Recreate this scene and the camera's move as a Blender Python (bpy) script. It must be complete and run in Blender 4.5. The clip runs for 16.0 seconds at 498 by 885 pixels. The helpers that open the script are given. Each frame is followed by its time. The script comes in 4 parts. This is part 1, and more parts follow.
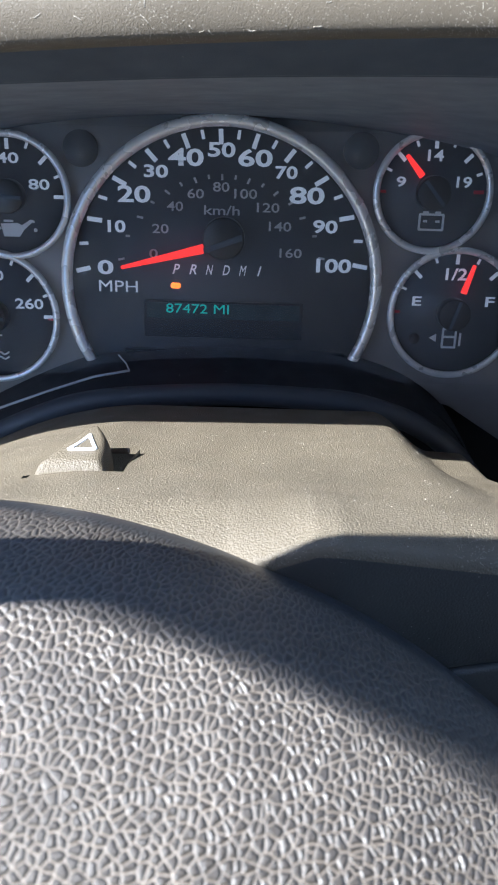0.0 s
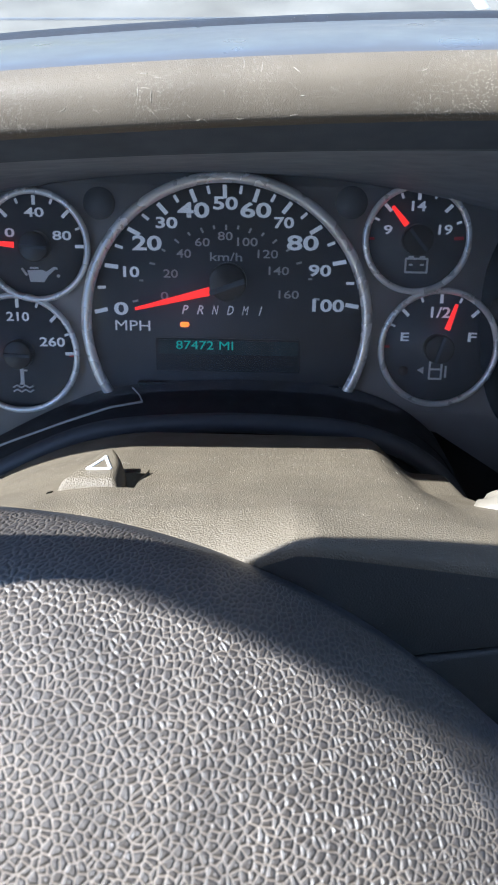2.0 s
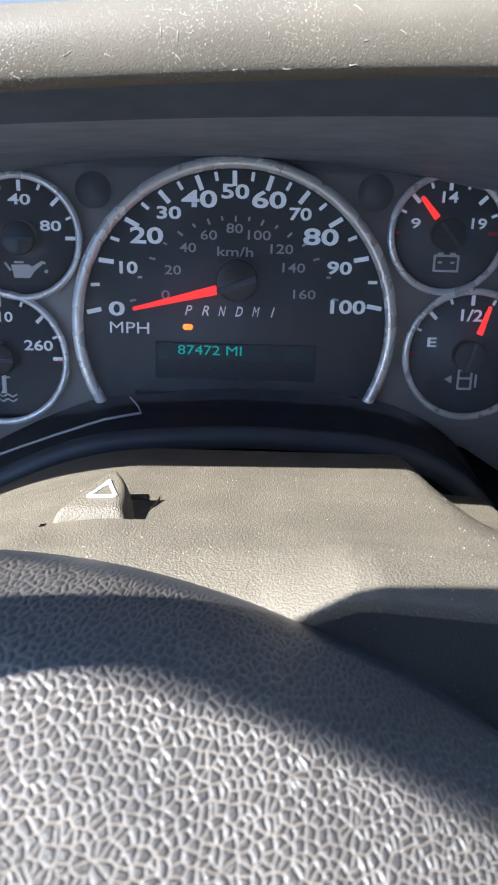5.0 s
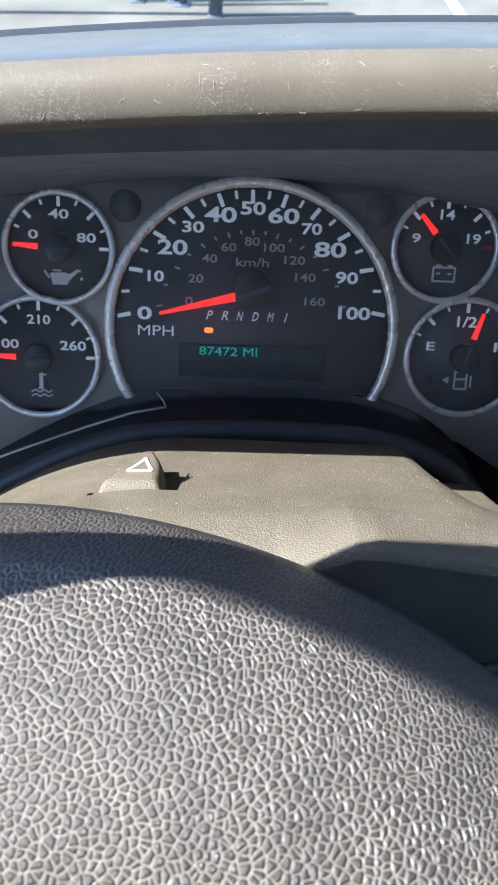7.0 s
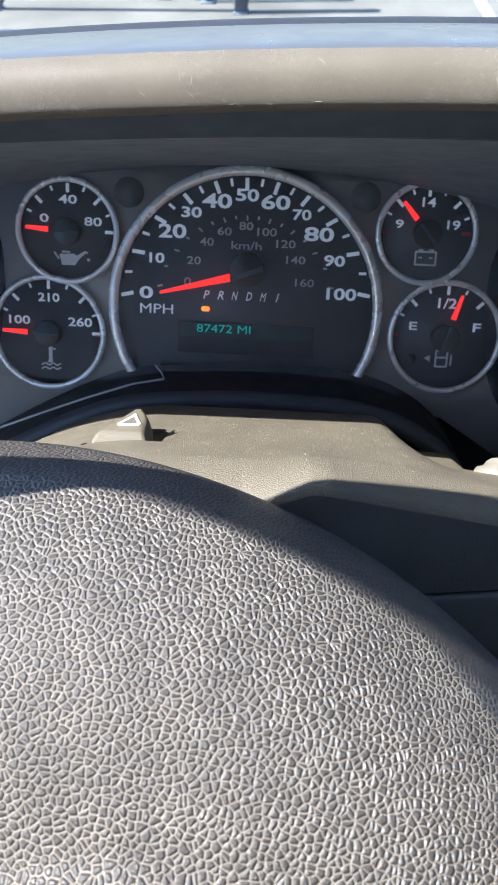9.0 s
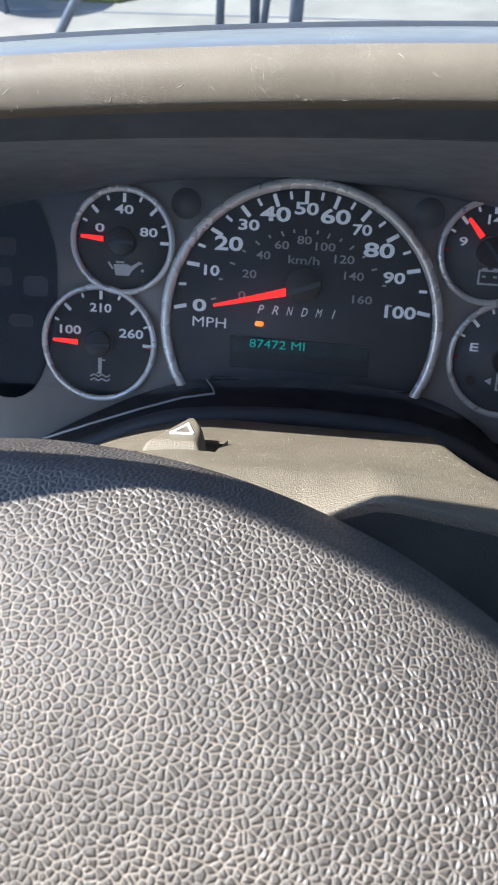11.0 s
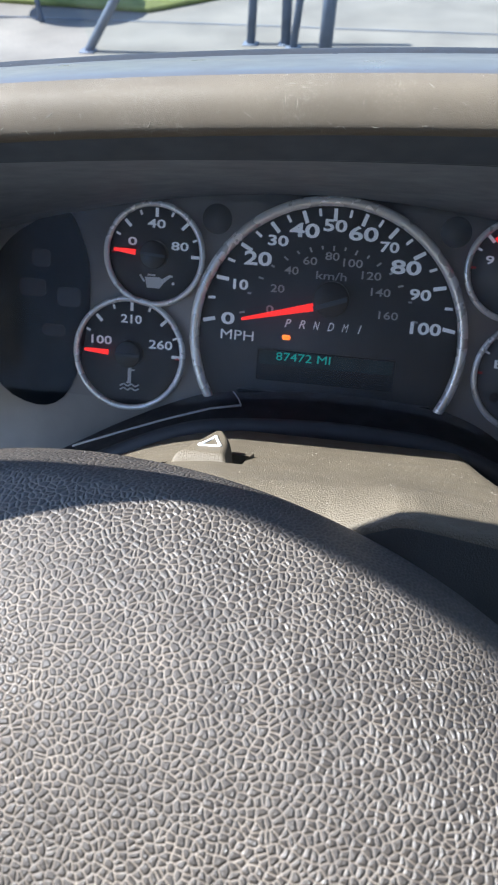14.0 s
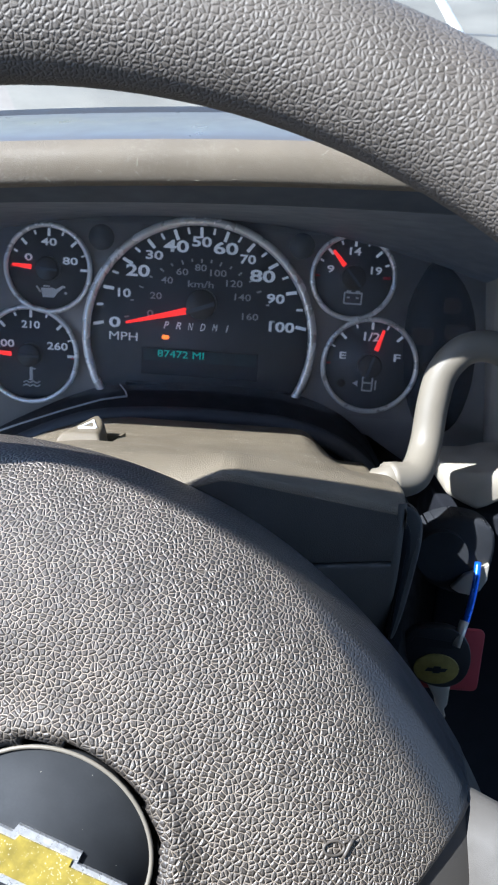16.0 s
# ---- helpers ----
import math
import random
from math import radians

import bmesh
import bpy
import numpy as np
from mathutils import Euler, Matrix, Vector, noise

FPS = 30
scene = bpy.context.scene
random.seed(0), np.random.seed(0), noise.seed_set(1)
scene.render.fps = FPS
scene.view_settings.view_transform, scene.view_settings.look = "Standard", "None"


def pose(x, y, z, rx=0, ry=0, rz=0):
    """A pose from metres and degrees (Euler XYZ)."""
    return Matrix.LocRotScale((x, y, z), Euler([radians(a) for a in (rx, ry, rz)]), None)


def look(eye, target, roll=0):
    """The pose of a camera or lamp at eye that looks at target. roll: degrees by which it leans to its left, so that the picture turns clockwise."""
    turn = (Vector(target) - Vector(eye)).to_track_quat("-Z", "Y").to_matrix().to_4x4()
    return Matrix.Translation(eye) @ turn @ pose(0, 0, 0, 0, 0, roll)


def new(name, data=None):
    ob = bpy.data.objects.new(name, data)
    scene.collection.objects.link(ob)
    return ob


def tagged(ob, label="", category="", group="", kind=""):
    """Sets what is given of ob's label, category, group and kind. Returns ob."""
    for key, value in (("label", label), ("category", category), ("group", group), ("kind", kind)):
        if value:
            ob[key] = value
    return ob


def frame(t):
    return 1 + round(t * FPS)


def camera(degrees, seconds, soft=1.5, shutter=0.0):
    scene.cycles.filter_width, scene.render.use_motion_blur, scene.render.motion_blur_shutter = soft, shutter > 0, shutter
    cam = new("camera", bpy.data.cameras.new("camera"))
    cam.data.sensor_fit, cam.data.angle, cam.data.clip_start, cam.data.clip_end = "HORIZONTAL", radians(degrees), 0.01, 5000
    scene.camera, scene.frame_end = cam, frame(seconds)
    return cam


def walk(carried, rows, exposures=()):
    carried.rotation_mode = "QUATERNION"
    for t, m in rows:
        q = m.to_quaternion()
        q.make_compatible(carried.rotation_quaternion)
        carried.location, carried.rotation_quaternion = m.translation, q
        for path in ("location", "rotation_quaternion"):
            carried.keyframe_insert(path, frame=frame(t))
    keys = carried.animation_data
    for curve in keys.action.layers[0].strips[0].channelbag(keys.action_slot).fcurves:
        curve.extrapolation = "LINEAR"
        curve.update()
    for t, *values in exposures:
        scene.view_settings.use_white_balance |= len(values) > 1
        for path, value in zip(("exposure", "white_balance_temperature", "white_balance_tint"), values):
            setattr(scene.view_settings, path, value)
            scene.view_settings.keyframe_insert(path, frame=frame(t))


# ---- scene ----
cam = camera(35.3, 16.0)
# Everything in the car is laid out in the frame of the instrument face: x right, y ahead, z up along the face.
# The face leans back by LEAN_BACK and its middle sits FACE_HEIGHT above the road.
LEAN_BACK, FACE_HEIGHT = 28.0, 1.38
CAR = pose(0, 0, FACE_HEIGHT, -LEAN_BACK, 0, 0)
PATH = [
    (0, (0.017, -0.387, 0.06), (0.019, 1.486, -0.643), 1.7),
    (0.5, (0.042, -0.427, 0.066), (0.053, 1.452, -0.619), 1.4),
    (1, (0.029, -0.437, 0.074), (0.021, 1.454, -0.578), 0.9),
    (1.5, (0.035, -0.425, 0.067), (0.018, 1.47, -0.573), 1.0),
    (2, (0.025, -0.421, 0.068), (-0.02, 1.479, -0.556), 1.0),
    (2.5, (0.014, -0.392, 0.06), (-0.048, 1.512, -0.55), 0.9),
    (3, (0.013, -0.366, 0.055), (-0.041, 1.539, -0.554), 1.0),
    (3.5, (0.011, -0.365, 0.055), (-0.02, 1.54, -0.554), 1.0),
    (6, (0.004, -0.391, 0.059), (0.03, 1.518, -0.536), 1.9),
    (6.5, (0.002, -0.399, 0.059), (0.01, 1.513, -0.528), 2.1),
    (7, (0.004, -0.417, 0.061), (-0.001, 1.497, -0.521), 2.1),
    (7.5, (0.005, -0.421, 0.059), (-0.003, 1.494, -0.516), 2.1),
    (8, (0.005, -0.421, 0.058), (-0.007, 1.494, -0.52), 2.0),
    (8.5, (0.013, -0.43, 0.055), (-0.019, 1.481, -0.533), 1.9),
    (8.7, (0.023, -0.453, 0.057), (-0.017, 1.456, -0.538), 2.1),
    (10.8, (-0.003, -0.403, 0.047), (-0.22, 1.518, -0.465), 3.9),
    (11, (0.014, -0.439, 0.046), (-0.145, 1.485, -0.476), 3.7),
    (11.5, (0.025, -0.481, 0.03), (-0.068, 1.397, -0.65), 3.3),
    (12, (0.032, -0.485, 0.031), (-0.084, 1.361, -0.729), 2.9),
    (12.5, (0.015, -0.425, 0.049), (-0.15, 1.444, -0.642), 3.7),
    (13, (0.006, -0.389, 0.047), (-0.2, 1.505, -0.561), 4.4),
    (13.5, (-0.002, -0.404, 0.048), (-0.232, 1.503, -0.511), 4.6),
    (14, (0.013, -0.446, 0.05), (-0.204, 1.476, -0.458), 4.5),
    (14.5, (0.042, -0.504, 0.063), (-0.093, 1.428, -0.435), 3.8),
    (15, (0.053, -0.526, 0.07), (0.036, 1.411, -0.427), 3.5),
    (15.5, (0.052, -0.523, 0.067), (0.053, 1.412, -0.439), 3.4),
    (16, (0.051, -0.521, 0.066), (0.008, 1.411, -0.448), 3.7),
]

walk(cam, [(t, CAR @ look(eye, target, roll)) for t, eye, target, roll in PATH],
     [(0.0, 1.99, 5090, 10.0), (0.5, 1.85, 5040, 10.0), (1.0, 1.70, 5040, 10.0), (1.5, 1.70, 5070, 10.0), (2.5, 1.97, 5070, 10.0), (3.5, 2.15, 4970, 10.0), (6.0, 2.05, 5120, 10.0), (6.5, 2.05, 5120, 10.0),
      (7.0, 1.87, 5180, 10.0), (9.0, 1.87, 5180, 10.0), (11.0, 1.87, 5270, 10.0), (11.5, 1.68, 5240, 10.0), (12.0, 1.45, 5180, 10.0), (12.5, 1.64, 5120, 10.0), (13.0, 1.97, 5090, 10.0),
      (13.5, 1.82, 5170, 10.0), (14.0, 1.65, 5210, 10.0), (15.0, 1.64, 5150, 10.0), (16.0, 1.69, 5130, 10.0)])
cam.data.dof.use_dof = True
cam.data.dof.focus_distance = 0.275
cam.data.dof.aperture_fstop = 50.0

# ---------------------------------------------------------------- light
SUN_WAY = (CAR.to_3x3() @ Vector((0.598, 0.459, -0.657))).normalized()
sun = new("sun", bpy.data.lights.new("sun", "SUN"))
sun.data.energy, sun.data.angle, sun.data.color = 5.0, radians(0.55), (1.0, 0.895, 0.735)
sun.matrix_world = look((-3, -2, 6), Vector((-3, -2, 6)) + SUN_WAY)
sky_world = bpy.data.worlds.new("sky")
scene.world = sky_world
sky_world.use_nodes = True
wn = sky_world.node_tree
sky = wn.nodes.new("ShaderNodeTexSky")
sky.sky_type, sky.sun_disc = "NISHITA", False
sky.sun_elevation = math.asin(-SUN_WAY.z)
sky.sun_rotation = math.atan2(-SUN_WAY.x, -SUN_WAY.y)
bg = wn.nodes["Background"]
bg.inputs["Strength"].default_value = 0.098
wn.links.new(sky.outputs[0], bg.inputs["Color"])


# ---------------------------------------------------------------- materials
def mat(name, colour, rough=0.5, metal=0.0, grain=None, bump=0.0, spots=None, var=0.15, scale=60.0, specular=0.5, crease=None, masked=False):
    """A painted or moulded surface with blotches at one scale, grain at another, and fine relief.
    grain: (kind, cells per metre); spots: (colour, cells per metre, threshold) for dust."""
    m = bpy.data.materials.new(name)
    m.use_nodes = True
    t = m.node_tree
    b = t.nodes["Principled BSDF"]
    b.inputs["Roughness"].default_value = rough
    b.inputs["Metallic"].default_value = metal
    b.inputs["Specular IOR Level"].default_value = specular
    co = t.nodes.new("ShaderNodeTexCoord").outputs["Object"]

    def noise_at(s, detail=3.0):
        n = t.nodes.new("ShaderNodeTexNoise")
        n.inputs["Scale"].default_value, n.inputs["Detail"].default_value = s, detail
        t.links.new(co, n.inputs["Vector"])
        return n.outputs[0]

    def ramp(src, lo, hi, a=0.0, c=1.0):
        n = t.nodes.new("ShaderNodeMapRange")
        n.inputs[1].default_value, n.inputs[2].default_value = lo, hi
        n.inputs[3].default_value, n.inputs[4].default_value = a, c
        t.links.new(src, n.inputs[0])
        return n.outputs[0]

    def mix(f, a, c):
        n = t.nodes.new("ShaderNodeMix")
        n.data_type = "RGBA"
        for sock, v in ((n.inputs[0], f), (n.inputs[6], a), (n.inputs[7], c)):
            if isinstance(v, (tuple, float)):
                sock.default_value = (*v, 1) if isinstance(v, tuple) else v
            else:
                t.links.new(v, sock)
        return n.outputs[2]

    dark = tuple(c * (1 - var) for c in colour)
    lite = tuple(min(1, c * (1 + var)) for c in colour)
    col = mix(ramp(noise_at(scale), 0.3, 0.7), dark, lite)
    col = mix(ramp(noise_at(scale * 22, 2.0), 0.25, 0.75, 0.0, 0.35), col, dark)
    if spots:
        v = t.nodes.new("ShaderNodeTexVoronoi")
        v.inputs["Scale"].default_value = spots[1]
        t.links.new(co, v.inputs["Vector"])
        patch = ramp(noise_at(scale * 0.6), 0.38, 0.62, 0.35, 1.0)
        thr = t.nodes.new("ShaderNodeMath")
        thr.operation = "MULTIPLY"
        t.links.new(patch, thr.inputs[0])
        thr.inputs[1].default_value = spots[2]
        less = t.nodes.new("ShaderNodeMath")
        less.operation = "LESS_THAN"
        t.links.new(v.outputs["Distance"], less.inputs[0])
        t.links.new(thr.outputs[0], less.inputs[1])
        col = mix(less.outputs[0], col, spots[0])
    t.links.new(col, b.inputs["Base Color"])
    t.links.new(ramp(noise_at(scale * 1.7), 0.3, 0.7, rough - 0.07, min(1, rough + 0.09)), b.inputs["Roughness"])
    if grain:
        bp = t.nodes.new("ShaderNodeBump")
        bp.inputs["Strength"].default_value = bump
        bp.inputs["Distance"].default_value = 0.0005 if grain[0] == "leather" else 0.0005
        if grain[0] == "leather":
            laid = t.nodes.new("ShaderNodeAttribute")
            laid.attribute_name = "lay"
            lay = laid.outputs["Vector"]
            warp = t.nodes.new("ShaderNodeTexNoise")
            warp.inputs["Scale"].default_value = grain[1] * 0.5
            t.links.new(lay, warp.inputs["Vector"])
            add = t.nodes.new("ShaderNodeVectorMath")
            add.operation = "MULTIPLY_ADD"
            t.links.new(warp.outputs["Color"], add.inputs[0])
            add.inputs[1].default_value = (0.5 / grain[1],) * 3
            t.links.new(lay, add.inputs[2])
            v = t.nodes.new("ShaderNodeTexVoronoi")
            v.feature, v.voronoi_dimensions = "DISTANCE_TO_EDGE", "2D"
            v.inputs["Scale"].default_value = grain[1]
            t.links.new(add.outputs[0], v.inputs["Vector"])
            v2 = t.nodes.new("ShaderNodeTexVoronoi")
            v2.feature, v2.voronoi_dimensions = "DISTANCE_TO_EDGE", "2D"
            v2.inputs["Scale"].default_value = grain[1] * 2.1
            t.links.new(add.outputs[0], v2.inputs["Vector"])
            big = ramp(v.outputs["Distance"], 0.0, 0.34)
            big.node.interpolation_type = "SMOOTHSTEP"
            small = ramp(v2.outputs["Distance"], 0.0, 0.15, 0.0, 0.12)
            if masked:
                panel = t.nodes.new("ShaderNodeAttribute")
                panel.attribute_name = "grained"
                t.links.new(ramp(panel.outputs["Fac"], 0.0, 1.0, 0.03, bump), bp.inputs["Strength"])
            if crease:
                line = ramp(v.outputs["Distance"], 0.015, 0.105, 1.0, 0.0)
                patchy = t.nodes.new("ShaderNodeMath")
                patchy.operation = "MULTIPLY"
                t.links.new(line, patchy.inputs[0])
                t.links.new(ramp(noise_at(90.0), 0.3, 0.7, 0.45, 1.0), patchy.inputs[1])
                fac = patchy.outputs[0]
                if masked:
                    cut = t.nodes.new("ShaderNodeMath")
                    cut.operation = "MULTIPLY"
                    t.links.new(fac, cut.inputs[0])
                    t.links.new(ramp(panel.outputs["Fac"], 0.50, 1.0), cut.inputs[1])
                    fac = cut.outputs[0]
                # shade on the flank is painted here: the base darkens with the mask
                if masked:
                    col = mix(ramp(panel.outputs["Fac"], 0.25, 1.0), (0.026, 0.027, 0.030), col)
                t.links.new(mix(fac, col, crease), b.inputs["Base Color"])
            s = t.nodes.new("ShaderNodeMath")
            s.operation = "ADD"
            t.links.new(big, s.inputs[0])
            t.links.new(small, s.inputs[1])
            t.links.new(s.outputs[0], bp.inputs["Height"])
        else:
            t.links.new(noise_at(grain[1], 4.0), bp.inputs["Height"])
        t.links.new(bp.outputs[0], b.inputs["Normal"])
    return m


def glow(name, colour, strength, base=None):
    m = bpy.data.materials.new(name)
    m.use_nodes = True
    b = m.node_tree.nodes["Principled BSDF"]
    b.inputs["Base Color"].default_value = (*(base or colour), 1)
    b.inputs["Emission Color"].default_value = (*colour, 1)
    b.inputs["Emission Strength"].default_value = strength
    b.inputs["Roughness"].default_value = 0.5
    return m


def clear(name, tint=(1, 1, 1), ior=1.45, rough=0.02, dust=0.0):
    """A thin clear sheet: light passes straight through, and gloss follows Fresnel. dust: strength of a pale diffuse
    layer that paints in a veil of glare.
    """
    m = bpy.data.materials.new(name)
    m.use_nodes = True
    t = m.node_tree
    t.nodes.remove(t.nodes["Principled BSDF"])
    tr, gl = t.nodes.new("ShaderNodeBsdfTransparent"), t.nodes.new("ShaderNodeBsdfGlossy")
    fr, mx = t.nodes.new("ShaderNodeFresnel"), t.nodes.new("ShaderNodeMixShader")
    tr.inputs[0].default_value = (*tint, 1)
    gl.inputs["Roughness"].default_value = rough
    fr.inputs[0].default_value = ior
    t.links.new(fr.outputs[0], mx.inputs[0])
    t.links.new(tr.outputs[0], mx.inputs[1])
    t.links.new(gl.outputs[0], mx.inputs[2])
    last = mx
    if dust:
        df, m2, nz = t.nodes.new("ShaderNodeBsdfDiffuse"), t.nodes.new("ShaderNodeMixShader"), t.nodes.new("ShaderNodeTexNoise")
        df.inputs[0].default_value = (0.72, 0.74, 0.78, 1)
        nz.inputs["Scale"].default_value = 14.0
        rg = t.nodes.new("ShaderNodeMapRange")
        rg.inputs[1].default_value, rg.inputs[2].default_value, rg.inputs[3].default_value, rg.inputs[4].default_value = 0.3, 0.7, dust * 0.6, dust * 1.4
        t.links.new(t.nodes.new("ShaderNodeTexCoord").outputs["Object"], nz.inputs["Vector"])
        t.links.new(nz.outputs[0], rg.inputs[0])
        t.links.new(rg.outputs[0], m2.inputs[0])
        t.links.new(mx.outputs[0], m2.inputs[1])
        t.links.new(df.outputs[0], m2.inputs[2])
        last = m2
    t.links.new(last.outputs[0], t.nodes["Material Output"].inputs[0])
    return m


DUST = (0.75, 0.70, 0.60)
M = dict(
    pad=mat("pad_leather", (0.066, 0.055, 0.044), 0.44, grain=("leather", 620), bump=0.9, var=0.16, scale=40, specular=0.75, crease=(0.36, 0.30, 0.23), masked=True),
    rim=mat("rim_leather", (0.102, 0.089, 0.075), 0.52, specular=0.4, grain=("leather", 680), bump=0.5, var=0.16, scale=40, crease=(0.125, 0.110, 0.094)),
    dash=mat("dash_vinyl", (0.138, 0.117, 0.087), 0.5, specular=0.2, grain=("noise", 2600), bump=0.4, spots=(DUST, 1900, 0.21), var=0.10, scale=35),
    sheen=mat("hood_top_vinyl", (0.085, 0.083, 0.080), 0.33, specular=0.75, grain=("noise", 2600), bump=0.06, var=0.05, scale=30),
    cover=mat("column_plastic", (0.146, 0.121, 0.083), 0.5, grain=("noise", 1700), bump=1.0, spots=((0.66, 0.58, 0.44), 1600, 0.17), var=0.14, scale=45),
    # the column plastic again, darkened to paint in the shade of its front
    lower=mat("shaded_cover_plastic", (0.070, 0.068, 0.065), 0.5, grain=("noise", 1700), bump=0.5, spots=(DUST, 700, 0.05), var=0.10, scale=45),
    shroud=mat("dark_shroud", (0.028, 0.030, 0.035), 0.6, specular=0.3, grain=("noise", 2400), bump=0.3, spots=(DUST, 500, 0.05), var=0.15),
    lip_black=mat("lip_plastic", (0.013, 0.014, 0.018), 0.6, specular=0.15, var=0.15),
    # visor and under are tinted blue and lifted to stand in for reflected sky
    visor=mat("visor_plastic", (0.058, 0.072, 0.094), 0.65, grain=("noise", 2400), bump=0.2, spots=(DUST, 260, 0.04)),
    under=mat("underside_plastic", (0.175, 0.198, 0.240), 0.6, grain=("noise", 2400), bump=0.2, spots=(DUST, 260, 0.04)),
    plate=mat("cluster_plate", (0.36, 0.345, 0.335), 0.5, grain=("noise", 3000), bump=0.12, var=0.08),
    dial=mat("dial_black", (0.055, 0.061, 0.072), 0.55, var=0.1),
    hub=mat("needle_cap", (0.012, 0.012, 0.013), 0.35, var=0.1),
    chrome=mat("chrome_trim", (0.97, 0.965, 0.95), 0.28, metal=0.4, var=0.02),
    silver=mat("silver_paint", (0.074, 0.068, 0.060), 0.62, specular=0.3, metal=0.0, grain=("noise", 3000), bump=0.1, var=0.06),
    pale=mat("pale_trim", (0.42, 0.380, 0.310), 0.5, grain=("noise", 1700), bump=0.3, var=0.08),
    lever=mat("lever_grey", (0.185, 0.165, 0.130), 0.48, grain=("noise", 1500), bump=0.1, var=0.06),
    white=mat("dial_white", (0.78, 0.79, 0.80), 0.6, var=0.04),
    figure=glow("dial_figure", (0.75, 0.80, 0.86), 0.05, (0.78, 0.79, 0.80)),
    mark=mat("moulded_leather", (0.085, 0.073, 0.060), 0.45, var=0.2, scale=300),
    lint=mat("lint_fibre", (0.62, 0.57, 0.48), 0.7, var=0.1),
    lip=mat("lip_vinyl", (0.062, 0.068, 0.080), 0.5, var=0.12),
    grey=mat("dial_grey", (0.46, 0.46, 0.48), 0.6, var=0.05),
    red_mark=mat("dial_red", (0.45, 0.02, 0.04), 0.5, var=0.05),
    needle=glow("needle_red", (1.0, 0.022, 0.013), 0.34),
    amber=glow("amber_lamp", (1.0, 0.17, 0.01), 0.6),
    lamp_off=mat("lamp_unlit", (0.03, 0.02, 0.02), 0.4, var=0.1),
    lcd=mat("lcd_glass", (0.012, 0.017, 0.024), 0.4, specular=0.1, var=0.1),
    lcd_reflect=mat("lcd_haze", (0.016, 0.036, 0.045), 0.4, specular=0.1, var=0.25, scale=120),
    lcd_text=glow("lcd_green", (0.03, 0.50, 0.38), 0.12),
    badge=mat("badge_black", (0.034, 0.036, 0.039), 0.7, specular=0.12, var=0.2, spots=(DUST, 300, 0.05)),
    gold=mat("emblem_gold", (0.25, 0.195, 0.028), 0.5, var=0.3, scale=400, spots=(DUST, 1500, 0.2)),
    worn=mat("emblem_silver", (0.6, 0.6, 0.6), 0.3, metal=0.6, var=0.2, scale=500),
    brass=mat("fob_brass", (0.30, 0.23, 0.05), 0.6, var=0.2, scale=300),
    steel=mat("key_steel", (0.62, 0.58, 0.50), 0.35, metal=0.55, var=0.1),
    black=mat("black_plastic", (0.02, 0.02, 0.022), 0.4, var=0.2),
    blue=mat("blue_metal", (0.03, 0.14, 0.75), 0.3, metal=0.4, var=0.1),
    red=mat("red_plastic", (0.45, 0.06, 0.07), 0.45, var=0.1),
    cloth=mat("cabin_trim", (0.07, 0.068, 0.066), 0.8, grain=("noise", 900), bump=0.3),
    concrete=mat("concrete", (0.165, 0.150, 0.124), 0.85, var=0.28, scale=1.6, grain=("noise", 60), bump=0.3),
    paint=mat("line_paint", (0.8, 0.8, 0.78), 0.6, var=0.1, scale=4),
    grass=mat("dry_grass", (0.20, 0.21, 0.06), 0.9, var=0.3, scale=6, grain=("noise", 90), bump=0.6),
    tabletop=mat("table_metal", (0.35, 0.34, 0.32), 0.45, metal=0.3, var=0.15, scale=8),
    post=mat("post_steel", (0.10, 0.12, 0.16), 0.65, var=0.2, scale=10),
    # its dust layer stands in for veiling glare over the dials
    lens=clear("cluster_lens", (0.97, 0.97, 0.97), 1.18, 0.06, 0.075),
    glass=clear("windscreen_glass", (0.93, 0.97, 0.96)),
)
WHEEL_TILT, WHEEL_TURN = 20.0, 19.0


# ---------------------------------------------------------------- helpers
def thing(name, label, category, m=CAR, kind="", group=""):
    ob = new(name)
    ob.empty_display_size = 0.02
    ob.matrix_world = m
    return tagged(ob, label, category, group, kind)


def part(name, bm, material, parent, label="", smooth=True):
    me = bpy.data.meshes.new(name)
    bm.normal_update()
    for f in bm.faces:
        f.smooth = smooth
    bm.to_mesh(me)
    bm.free()
    me.materials.append(M[material])
    ob = new(name, me)
    ob.parent = parent
    if label:
        ob["label"] = label
    return ob


def grid(rows, close_u=False, close_v=False):
    """A skin over rows of points."""
    bm = bmesh.new()
    vs = [[bm.verts.new(p) for p in r] for r in rows]
    n, k = len(vs), len(vs[0])
    for i in range(n if close_u else n - 1):
        for j in range(k if close_v else k - 1):
            a, b = vs[i], vs[(i + 1) % n]
            bm.faces.new((a[j], a[(j + 1) % k], b[(j + 1) % k], b[j]))
    return bm


